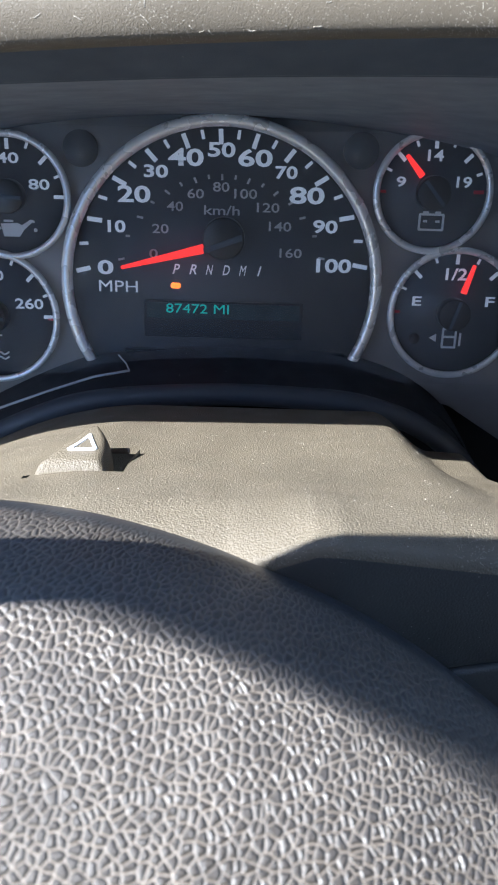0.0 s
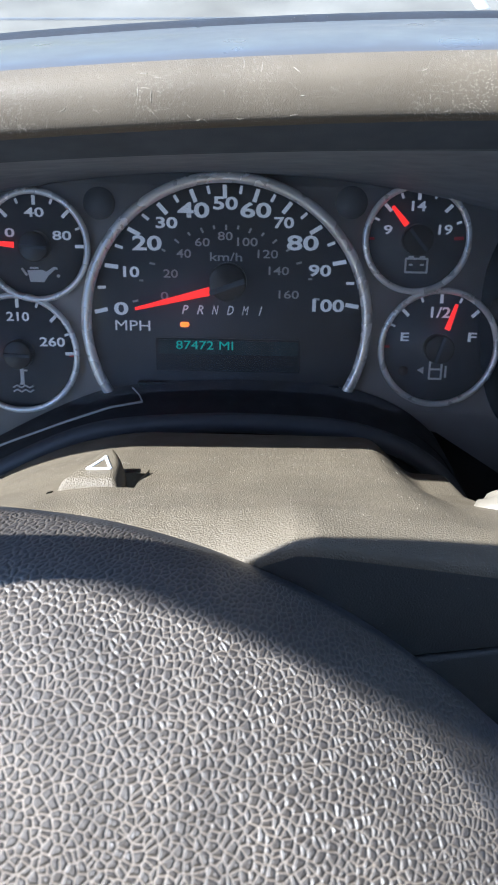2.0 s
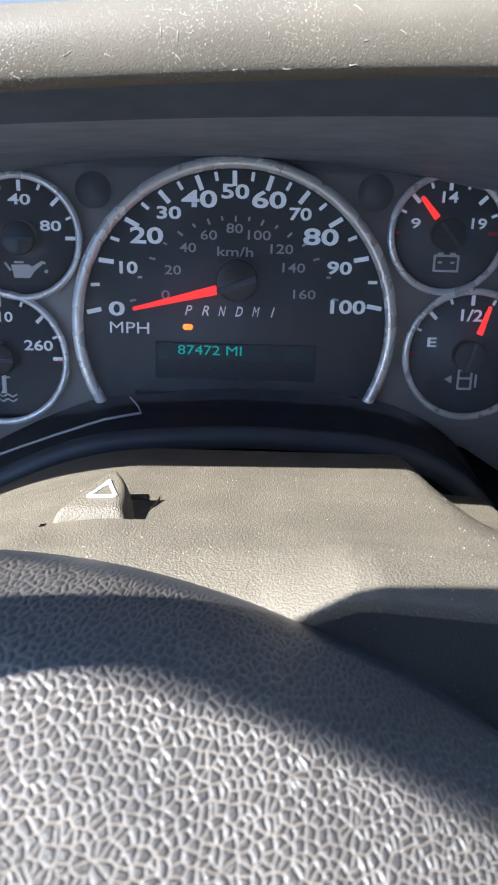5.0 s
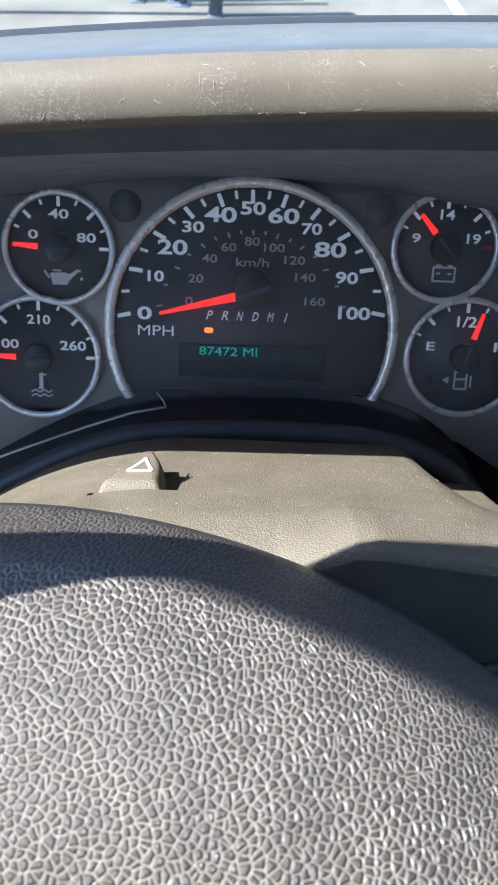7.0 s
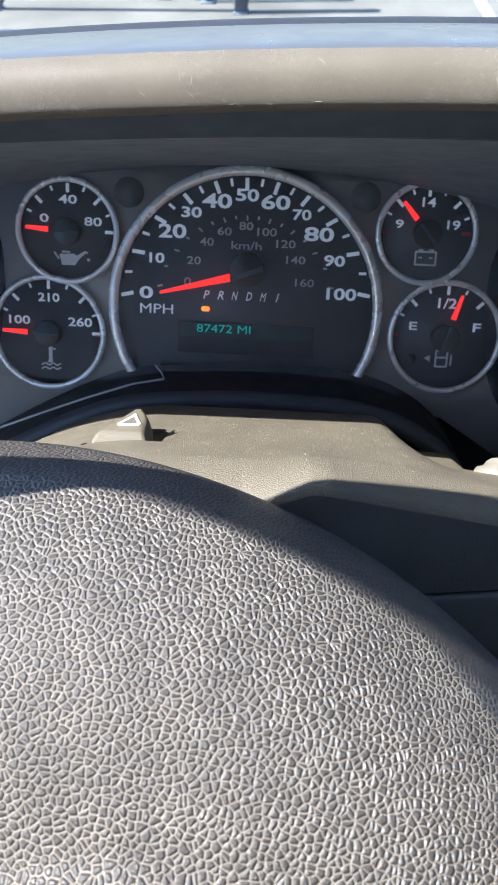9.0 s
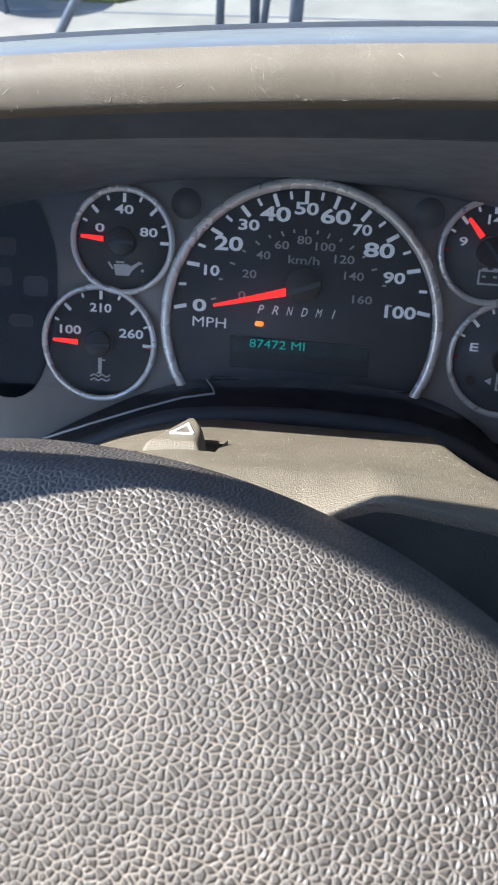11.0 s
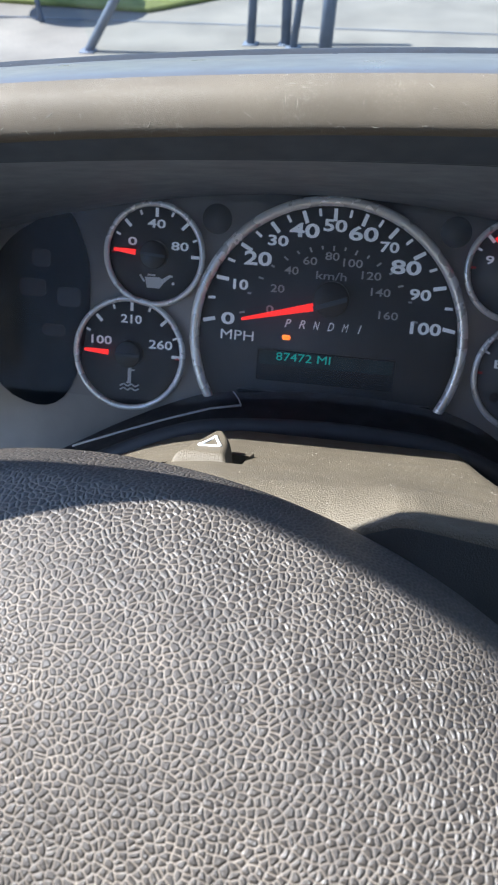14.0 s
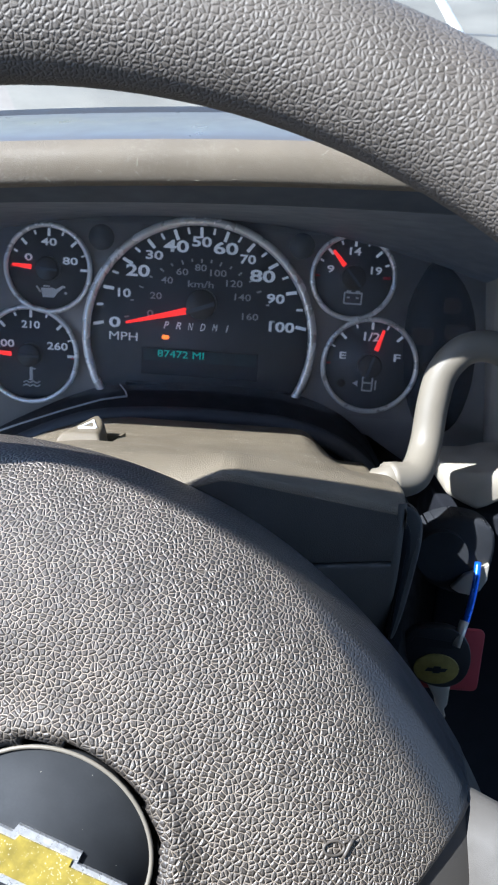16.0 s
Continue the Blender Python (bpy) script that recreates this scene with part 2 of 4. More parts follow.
def tube(points, radii, seg=12, closed=False, squash=1.0):
    """A round bar along points; radii is one number or one for each point."""
    pts = [Vector(p) for p in points]
    n = len(pts)
    if not isinstance(radii, (list, tuple)):
        radii = [radii] * n
    rows, up = [], None
    for i, p in enumerate(pts):
        if closed:
            d = (pts[(i + 1) % n] - pts[i - 1]).normalized()
        else:
            d = (pts[min(i + 1, n - 1)] - pts[max(i - 1, 0)]).normalized()
        if up is None:
            up = d.orthogonal().normalized()
        up = (up - d * up.dot(d)).normalized()
        side = d.cross(up)
        rows.append([p + (up * math.cos(2 * math.pi * k / seg) + side * squash * math.sin(2 * math.pi * k / seg)) * radii[i] for k in range(seg)])
    bm = grid(rows, close_u=closed, close_v=True)
    if not closed:
        bm.verts.ensure_lookup_table()
        bm.faces.new([bm.verts[k] for k in range(seg)][::-1])
        bm.faces.new([bm.verts[(n - 1) * seg + k] for k in range(seg)])
    bmesh.ops.recalc_face_normals(bm, faces=bm.faces)
    return bm


def spline(points, steps=8):
    """A smooth line through points."""
    p = [Vector(q) for q in points]
    p = [2 * p[0] - p[1]] + p + [2 * p[-1] - p[-2]]
    out = []
    for i in range(1, len(p) - 2):
        for s in range(steps):
            t = s / steps
            out.append(0.5 * ((2 * p[i]) + (p[i + 1] - p[i - 1]) * t + (2 * p[i - 1] - 5 * p[i] + 4 * p[i + 1] - p[i + 2]) * t * t
                              + (3 * p[i] - p[i - 1] - 3 * p[i + 1] + p[i + 2]) * t ** 3))
    return out + [p[-2]]


def slab(outline, y0, y1, bevel=0.0, seg=2, axis="y"):
    """An outline in x and z, given depth from y0 (front) to y1; with axis "z" an outline in x and y, from y0 up to y1."""
    bm = bmesh.new()
    if axis == "y":
        f = bm.faces.new([bm.verts.new((x, y0, z)) for x, z in outline])
        way = Vector((0, y1 - y0, 0))
    else:
        f = bm.faces.new([bm.verts.new((x, z, y0)) for x, z in outline])
        way = Vector((0, 0, y1 - y0))
    r = bmesh.ops.extrude_face_region(bm, geom=[f])
    bmesh.ops.translate(bm, verts=[v for v in r["geom"] if isinstance(v, bmesh.types.BMVert)], vec=way)
    bmesh.ops.recalc_face_normals(bm, faces=bm.faces)
    if bevel:
        bmesh.ops.bevel(bm, geom=[e for e in bm.edges], offset=bevel, segments=seg, affect="EDGES", profile=0.5)
    return bm


def disc(cx, cz, r, y0, y1, seg=40, bevel=0.0):
    return slab([(cx + r * math.cos(2 * math.pi * k / seg), cz + r * math.sin(2 * math.pi * k / seg)) for k in range(seg)], y0, y1, bevel)


def rounded(x0, z0, x1, z1, r, seg=5):
    out = []
    for cx, cz, a in ((x1 - r, z1 - r, 0), (x0 + r, z1 - r, 90), (x0 + r, z0 + r, 180), (x1 - r, z0 + r, 270)):
        out += [(cx + r * math.cos(radians(a + 90 * k / seg)), cz + r * math.sin(radians(a + 90 * k / seg))) for k in range(seg + 1)]
    return out


def ring(cx, cz, r, tube_r, y, a0=0.0, a1=360.0, squash=0.7, seg=10):
    """A chrome ring in the face's plane from angle a0 to a1."""
    whole = abs(a1 - a0) >= 359.9
    n = max(24, int(abs(a1 - a0) / 2))
    pts = [(cx + r * math.cos(radians(a0 + (a1 - a0) * k / n)), y, cz + r * math.sin(radians(a0 + (a1 - a0) * k / n))) for k in range(n if whole else n + 1)]
    return tube(pts, tube_r, seg, closed=whole)


def lettering(name, body, x, z, w, h, y, material, parent, shear=0.0, bold=0.02, label=""):
    """Raised lettering of width w and height h centred at x, z on the face."""
    c = bpy.data.curves.new(name, "FONT")
    c.body, c.shear, c.offset, c.resolution_u = body, shear, bold, 3
    tmp = new(name, c)
    me = bpy.data.meshes.new_from_object(tmp.evaluated_get(bpy.context.evaluated_depsgraph_get()))
    bpy.data.objects.remove(tmp)
    bpy.data.curves.remove(c)
    xs, ys = [v.co.x for v in me.vertices], [v.co.y for v in me.vertices]
    x0, x1, y0, y1 = min(xs), max(xs), min(ys), max(ys)
    for v in me.vertices:
        v.co = Vector((x + ((v.co.x - x0) / (x1 - x0) - 0.5) * w, y, z + ((v.co.y - y0) / (y1 - y0) - 0.5) * h))
    me.materials.clear()
    me.materials.append(M[material])
    ob = new(name, me)
    ob.parent = parent
    if label:
        ob["label"] = label
    return ob


def bar(p, q, width, y0, y1):
    """A flat bar from p to q on the face."""
    p, q = Vector((p[0], p[1])), Vector((q[0], q[1]))
    s = (q - p).normalized()
    s = Vector((-s.y, s.x)) * width / 2
    return slab([tuple(p + s), tuple(q + s), tuple(q - s), tuple(p - s)], y0, y1)


def block(x0, x1, y0, y1, z0, z1, bevel=0.0, seg=2):
    bm = bmesh.new()
    bmesh.ops.create_cube(bm, size=1.0)
    for v in bm.verts:
        v.co = Vector((x0 + (v.co.x + 0.5) * (x1 - x0), y0 + (v.co.y + 0.5) * (y1 - y0), z0 + (v.co.z + 0.5) * (z1 - z0)))
    if bevel:
        bmesh.ops.bevel(bm, geom=list(bm.edges), offset=bevel, segments=seg, affect="EDGES", profile=0.5)
    return bm


# ---------------------------------------------------------------- outside
ground = part("ground", grid([[(x, y, 0.0) for x in np.linspace(-150, 150, 31)] for y in np.linspace(-150, 250, 41)]), "concrete", None)
tagged(ground, "pale sunlit concrete paving of a parking lot", "ground", kind="structure")
line = part("parking_line", slab([(1.26, 5.0), (1.34, 5.0), (1.22, 9.0), (1.14, 9.0)], 0.004, 0.006, axis="z"), "paint", None)
tagged(line, "white painted parking line on pale concrete", "parking line", kind="structure")
verge = part("grass_verge", slab([(-9, 6.6), (-1.75, 6.1), (-1.0, 6.9), (-1.0, 14), (-9, 14)], 0.004, 0.04, axis="z"), "grass", None)
tagged(verge, "sunlit yellow-green grass verge beside the paving", "grass", kind="structure")
for k, y in enumerate((4.6, 5.75, 6.95, 8.2)):
    joint = part("paving_joint", slab([(-4, y), (4, y + 0.35), (4, y + 0.365), (-4, y + 0.015)], 0.003, 0.005, axis="z"), "post", None)
    tagged(joint, "dark joint between paving slabs", "paving joint", kind="structure")


def patio_table(x, y):
    t = thing("patio_table", "round metal table with a dark rim standing on paving", "table", pose(x, y, 0))
    part("tabletop", tube([(0, 0, 0.70), (0, 0, 0.725)], 0.42, 40), "tabletop", t)
    part("table_rim", tube([(0.43 * math.cos(2 * math.pi * k / 40), 0.43 * math.sin(2 * math.pi * k / 40), 0.712) for k in range(40)], 0.025, 8, closed=True), "post", t)
    for k in range(4):
        a = math.pi / 4 + math.pi / 2 * k
        part("leg", tube([(0.22 * math.cos(a), 0.22 * math.sin(a), 0.70), (0.40 * math.cos(a), 0.40 * math.sin(a), 0.0)], 0.02, 8), "post", t)
    return t


def steel_post(x, y, lean, r):
    t = thing("steel_post", "slim blue-grey steel post standing on the paving", "post", pose(x, y, 0), group="posts outside")
    part("shaft", tube([(0, 0, 0), (lean, 0.0, 1.1)], r, 10), "post", t)
    part("base_plate", block(-0.05, 0.05, -0.05, 0.05, 0.0, 0.008), "post", t)
    return t


patio_table(-2.75, 6.0)
for x, y, lean, r in ((-0.86, 5.45, 0.06, 0.030), (-0.62, 5.48, 0.01, 0.034), (-0.56, 5.40, 0.13, 0.026), (-0.33, 5.20, 0.05, 0.045), (-1.92, 5.10, 0.75, 0.030)):
    steel_post(x, y, lean, r)

# ---------------------------------------------------------------- cabin shell
# side walls with window openings, bulkhead, roof and floor close the cab round the driver
ZT, ZB = 1.06, -1.05


def cab_wall(name, x, label):
    bm = bmesh.new()
    y0, y1, z0, z1 = -1.0, 0.10, -0.16, 0.99
    for a, b, c, d in ((-2.2, 0.9, ZB, -0.42), (-2.2, y1 + 0.06, -0.42, z0), (-2.2, y1 + 0.06, z1, ZT), (-2.2, y0, z0, z1), (y1, y1 + 0.06, z0, z1)):
        part_bm = block(x - 0.03, x + 0.03, a, b, c, d)
        me = bpy.data.meshes.new("tmp")
        part_bm.to_mesh(me)
        part_bm.free()
        bm.from_mesh(me)
        bpy.data.meshes.remove(me)
    ob = part(name, bm, "cloth", None, smooth=False)
    ob.matrix_world = pose(0, 0, FACE_HEIGHT)
    return tagged(ob, label, "wall", kind="structure")


cab_wall("wall_west", -0.40, "grey trimmed driver's door with an open window")
cab_wall("wall_east", 1.30, "grey trimmed passenger door with its window")
for name, args, label in (("wall_south", (-0.40, 1.3, -1.30, -1.24, ZB, ZT), "plain grey bulkhead behind the seats"),
                          ("wall_north", (-0.40, 1.3, 0.86, 0.92, ZB, -0.36), "plain grey panel below the windscreen"),
                          ("floor", (-0.40, 1.3, -2.2, 0.9, ZB - 0.05, ZB), "dark cab floor"),
                          ("ceiling", (-0.40, 1.3, -2.2, 0.12, ZT - 0.02, ZT + 0.03), "grey fabric headliner")):
    ob = part(name, block(*args), "cloth", None, smooth=False)
    ob.matrix_world = pose(0, 0, FACE_HEIGHT)
    tagged(ob, label, name.split("_")[0], kind="structure")
# added, unseen shadow caster on the driver's window sill, its head widening upwards
CASTER = [(-0.289, 0.700), (-0.287, 0.560), (-0.287, -0.16), (-0.298, -0.16), (-0.298, 0.560), (-0.304, 0.598), (-0.310, 0.622), (-0.321, 0.650), (-0.333, 0.677), (-0.338, 0.690), (-0.333, 0.702)]
bm = bmesh.new()
near, far = [[bm.verts.new((x, y, z)) for y, z in CASTER] for x in (-0.384, -0.378)]
bm.faces.new(near)
bm.faces.new(far[::-1])
for k in range(len(CASTER)):
    bm.faces.new((near[k], far[k], far[(k + 1) % len(CASTER)], near[(k + 1) % len(CASTER)]))
bmesh.ops.recalc_face_normals(bm, faces=bm.faces)
# its edges shape the dark band across the airbag pad
post = part("shadow_caster", bm, "cloth", None, smooth=False)
post.matrix_world = pose(0, 0, FACE_HEIGHT)
tagged(post, "unseen dark panel added in the driver's window to shade the wheel", "mirror bracket", kind="structure")
screen = part("windscreen", grid([[(x, 0.92 - 0.82 * s, -0.36 + 1.41 * s) for x in np.linspace(-0.38, 1.28, 9)] for s in np.linspace(0, 1, 7)]), "glass", None)
screen.matrix_world = pose(0, 0, FACE_HEIGHT)
screen.visible_shadow = False
tagged(screen, "clear raked windscreen", "windscreen", kind="structure")

# ---------------------------------------------------------------- dashboard
dash = thing("dashboard", "dusty grey-brown vinyl dashboard with a hood over the instruments", "dashboard")
PROFILE = [(-0.150, 0.0825), (-0.172, 0.0832), (-0.1790, 0.0840), (-0.1812, 0.0862), (-0.1818, 0.0925), (-0.1800, 0.0980), (-0.1740, 0.1032), (-0.163, 0.1075),
           (-0.145, 0.113), (-0.125, 0.1180), (-0.112, 0.1215), (-0.104, 0.1245), (-0.096, 0.1262), (-0.086, 0.1255), (-0.072, 0.121), (-0.03, 0.105), (0.10, 0.06), (0.45, -0.16)]
prof = [Vector((0, a, b)) for a, b in PROFILE]
prof = spline(prof, 4)
def hood_z(x, z):
    return z + 0.05 * x - 0.20 * (x - 0.02) ** 2 * (1 if abs(x) < 0.3 else 0.3 / abs(x))


crease = min(k for k, p in enumerate(prof) if k > 12 and p.z > 0.1015)
HX = np.linspace(-0.50, 1.10, 81)
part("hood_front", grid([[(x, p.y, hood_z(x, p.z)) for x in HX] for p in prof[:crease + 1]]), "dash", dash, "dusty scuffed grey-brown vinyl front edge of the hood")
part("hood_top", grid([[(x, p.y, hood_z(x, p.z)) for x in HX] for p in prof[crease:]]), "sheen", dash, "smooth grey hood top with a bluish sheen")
# raised back edge of the hood; its shadow is put into a dark colour
part("hood_back_strip", grid([[(x, -0.117 + 0.020 * q, 0.1212 + 0.0068 * q - 0.004 * (2 * q - 1) ** 2 + 0.05 * x - 0.20 * (x - 0.02) ** 2 * (1 if abs(x) < 0.3 else 0.3 / abs(x))) for x in np.linspace(-0.50, 1.10, 49)] for q in np.linspace(0, 1.4, 8)]), "shroud", dash, "strip along the back of the hood, coloured dark for its shade")
# pale lint and hairs caught on the hood's front edge
rng = random.Random(7)
lint = bmesh.new()
for n in range(75):
    x, q = rng.uniform(-0.20, 0.22), rng.uniform(10.0, crease - 2.0)
    a, size, bend = rng.uniform(0, math.pi), rng.uniform(0.0008, 0.0021), rng.uniform(-0.3, 0.3)
    line_pts = []
    for k in range(5):
        u = k / 4 - 0.5
        xx = x + size * (u * math.cos(a) + bend * u * u * math.sin(a))
        f = q + size * (u * math.sin(a) - bend * u * u * math.cos(a)) / 0.0010
        g = int(f)
        p = prof[g].lerp(prof[g + 1], f - g)
        line_pts.append((xx, p.y - 0.0001, hood_z(xx, p.z)))
    one = tube(line_pts, 0.00006, 4)
    me = bpy.data.meshes.new("tmp")
    one.to_mesh(me)
    one.free()
    lint.from_mesh(me)
    bpy.data.meshes.remove(me)
part("lint", lint, "lint", dash, "pale lint and short hairs")["kind"] = "stuff"
# the underside of the hood, running back to the top of the face
edge = [(x, -0.158, 0.0775 + 0.045 * x - 0.20 * x * x) for x in np.linspace(-0.26, 0.26, 41)]
lip = [(x, -0.1785, 0.0843 + 0.05 * x - 0.20 * (x - 0.02) ** 2) for x in np.linspace(-0.26, 0.26, 41)]
mid = [tuple(0.5 * (a + b) for a, b in zip(p, q)) for p, q in zip(edge, lip)]
part("hood_lip", grid([lip, mid, [(a, b + 0.0012, c - 0.0003) for a, b, c in edge]]), "visor", dash, "matt lip under the hood's edge, tinted blue for reflected sky")
rows = []
for s in np.linspace(0, 1, 9):
    rows.append([(x, -0.158 + 0.16 * s, 0.0775 - 0.0035 * s + 0.045 * x * (1 - s) - (0.20 + 0.65 * s) * x * x * (1 if abs(x) < 0.2 else 0.04 / (x * x))) for x in np.linspace(-0.26, 0.26, 41)])
part("visor", grid(rows), "under", dash, "matt underside of the hood, coloured pale blue for reflected sky")
for sx in (-1, 1):
    side = [[(sx * (0.225 - 0.012 * s), -0.17 + 0.125 * s, z) for z in np.linspace(-0.06, 0.09, 12)] for s in np.linspace(0, 1, 6)]
    part("hood_cheek", grid(side), "visor", dash)
# lip that arches over the steering column, and the shelf behind it
ARCH = [(-0.26, -0.150), (-0.20, -0.122), (-0.155, -0.099), (-0.118, -0.078), (-0.080, -0.0595), (-0.050, -0.0510), (0.0, -0.0470), (0.040, -0.0475), (0.068, -0.0500),
        (0.095, -0.0590), (0.116, -0.0740), (0.130, -0.094)]
arch = spline([(a, -0.040, b) for a, b in ARCH], 5)
part("column_lip", tube(arch, 0.0052, 10), "lip", dash, "black rounded lip arching over the column")
part("shelf", grid([[(p.x, -0.038 + 0.052 * s, p.z + 0.004 + 0.0075 * min(1, s * 1.6) + 0.002 * s) for p in arch] for s in np.linspace(0, 1, 7)]), "shroud", dash, "dark shelf below the instruments")
part("shelf_edge", tube([(p.x, -0.022, p.z + 0.0065) for p in arch], 0.0016, 8), "lip_black", dash)
part("underdash", grid([[(p.x, -0.036 + 0.10 * s, p.z - 0.004 - 0.30 * s) for p in arch] for s in np.linspace(0, 1, 5)]), "black", dash)
# the panel's black colour stands in for shade under the dash
part("lower_panel", block(0.155, 0.42, -0.101, -0.018, -0.45, -0.0785, 0.002), "lip_black", dash, "lower dash panel, coloured black for the shade below the dash")
part("firewall", block(-0.50, 1.10, 0.030, 0.045, -0.60, 0.072), "black", dash, "black panel behind the instruments")
# pale return and ledge that frame the right end of the instruments
part("end_return", grid([[(0.184 + 0.0145 * k / 12 + 0.006 * q - 0.010 * (k / 12) * q, 0.0 - 0.048 * q, 0.060 - 0.120 * k / 12) for k in range(13)] for q in np.linspace(0, 1, 5)]), "pale", dash, "pale grey return beside the instruments")
part("end_panel", slab([(0.190, 0.062), (0.196, -0.050), (0.201, -0.064), (0.36, -0.070), (0.36, 0.062)], -0.048, -0.03, 0.002), "pale", dash, "pale grey end panel beside the instruments")
part("end_panel", slab(rounded(-0.36, -0.070, -0.203, 0.052, 0.010), -0.062, -0.03, 0.004), "lip_black", dash)
part("knee_panel", slab([(0.052 + (x - 0.052) * 0.892, 0.067 + (z - 0.067) * 0.892) for x, z in ((0.1640, -0.0698), (0.190, -0.0685), (0.201, -0.0645), (0.36, -0.060), (0.36, -0.080), (0.213, -0.080), (0.194, -0.0905), (0.187, -0.0940), (0.1660, -0.0845))], -0.100, -0.040, 0.0030), "pale", dash, "pale grey ledge below the instruments")

# ---------------------------------------------------------------- instrument cluster
cluster = thing("instrument_cluster", "black instrument cluster with chrome-ringed dials under the hood", "instrument cluster")
PLATE = [(-0.205, -0.115), (-0.12, -0.075), (-0.062, -0.050), (-0.045, -0.046), (0.06, -0.046), (0.12, -0.062), (0.205, -0.115), (0.205, 0.045), (0.14, 0.062), (0.07, 0.071),
         (0.0, 0.075), (-0.07, 0.071), (-0.14, 0.062), (-0.205, 0.045)]
part("face_plate", slab(PLATE, 0.001, 0.012), "plate", cluster, "charcoal face plate")
HUB, RING_C, RING_R = (0.002, 0.019), (0.0017, -0.0030), 0.0750


def on_ring(ang, radius, centre=RING_C, hub=HUB):
    """Where a ray from the needle's pivot meets a circle round the ring's centre."""
    d = Vector((math.cos(radians(ang)), math.sin(radians(ang))))
    o = Vector(hub) - Vector(centre)
    b = o.dot(d)
    k = -b + math.sqrt(b * b - o.dot(o) + radius * radius)
    return tuple(Vector(hub) + d * k)


A0, A1 = 222.0, -39.0
dial_outline = [(RING_C[0] + 0.0735 * math.cos(radians(A1 + (A0 - A1) * k / 60)), RING_C[1] + 0.0735 * math.sin(radians(A1 + (A0 - A1) * k / 60))) for k in range(61)]
speedo = part("speedometer_dial", slab(dial_outline, 0.0, 0.004), "dial", cluster, "black speedometer dial with white figures")
part("ring", ring(*RING_C, RING_R, 0.0029, -0.004, -35.0, 217.0), "chrome", speedo, "polished chrome ring, open below")
for mph in range(0, 101, 5):
    ang = 193.5 - 2.03 * mph
    big = mph % 10 == 0
    part("tick", bar(on_ring(ang, 0.0712), on_ring(ang, 0.0645 if big else 0.0672), 0.0021 if big else 0.0015, -0.0006, 0.001), "figure", speedo, smooth=False)
for km in range(0, 161, 10):
    ang = 192.5 - 2.03 * km / 1.609
    part("tick", bar(on_ring(ang, 0.0515), on_ring(ang, 0.0488 if km % 20 == 0 else 0.0496), 0.0010, -0.0006, 0.001), "grey", speedo, smooth=False)
for body, x, z, w, h in (("0", -0.055, 0.004, 7.8, 7.0), ("10", -0.049, 0.0235, 8.6, 5.8), ("20", -0.0403, 0.0385, 15.6, 7.8), ("30", -0.0298, 0.0490, 11.4, 5.8),
                         ("40", -0.0158, 0.0555, 16.6, 7.8), ("50", 0.0008, 0.0592, 12.8, 6.6), ("60", 0.0165, 0.0560, 16.0, 7.8), ("70", 0.0312, 0.0500, 10.4, 5.8),
                         ("80", 0.0413, 0.0400, 16.6, 7.8), ("90", 0.0508, 0.0260, 11.8, 6.2), ("100", 0.0560, 0.0078, 17.0, 6.8), ("MPH", -0.0490, -0.0050, 19.0, 5.4)):
    lettering("figure", body, x, z, w / 1000, h / 1000, -0.0006, "figure", speedo, bold=0.0 if "M" in body else 0.026)
for body, x, z in (("0", -0.0315, 0.0112), ("20", -0.028, 0.0230), ("40", -0.021, 0.0335), ("60", -0.0112, 0.0395), ("80", 0.0008, 0.0428), ("100", 0.0124, 0.0400), ("120", 0.0232, 0.0340), ("140", 0.0292, 0.0255), ("160", 0.0348, 0.0132)):
    lettering("figure", body, x, z, 0.0045 * len(body) - 0.0003 * len(body) ** 2, 0.0044, -0.0006, "grey", speedo, bold=0.012)
lettering("figure", "km/h", 0.0013, 0.0322, 0.0170, 0.0044, -0.0006, "grey", speedo, bold=0.012)
part("needle", slab([(-0.0462, 0.0042), (-0.0465, 0.0058), (-0.0072, 0.0172), (-0.0062, 0.0128)], -0.0078, -0.0066, 0.0003, 1), "needle", speedo, "glowing red pointer at rest on zero", smooth=False)
part("needle_cap", disc(HUB[0] + 0.0006, HUB[1] + 0.0008, 0.0098, -0.0098, 0.0, 40, 0.0008), "hub", speedo)
part("cap_bar", slab([(-0.0070, 0.0155), (-0.0064, 0.0130), (0.0115, 0.0195), (0.0110, 0.0222)], -0.0108, -0.0098), "visor", speedo, smooth=False)
for k, letter in enumerate("PRNDM1"):
    lettering("gear_letter", letter, -0.0205 + 0.0081 * k, 0.0042, 0.0036 if letter != "1" else 0.0020, 0.0048, -0.0006, "figure", speedo, shear=0.3, bold=0.0 if letter == "M" else 0.010)
part("gear_lamp", slab(rounded(-0.0232, -0.0052, -0.0184, -0.0026, 0.0012), -0.001, 0.001), "amber", speedo, "glowing amber gear lamp", smooth=False)
display = part("display", slab(rounded(-0.0365, -0.0293, 0.0420, -0.0112, 0.001), -0.0012, 0.002), "lcd", cluster, "dark odometer display with green figures", smooth=False)
# lighter upper half: a reflection painted as a teal slab
part("display_reflection", slab(rounded(-0.0350, -0.0198, 0.0405, -0.0122, 0.0005), -0.0015, 0.0), "lcd_reflect", display, "reflection on the display's upper half, painted faint teal", smooth=False)
lettering("figure", "87472 MI", -0.0100, -0.0148, 0.0310, 0.0046, -0.0018, "lcd_text", display, bold=0.0, label="glowing green odometer reading")
part("lower_band", slab([(-0.047, -0.0355), (0.064, -0.0355), (0.068, -0.046), (-0.044, -0.046)], -0.004, 0.003, 0.001), "lcd", cluster, "glossy black band under the display", smooth=False)
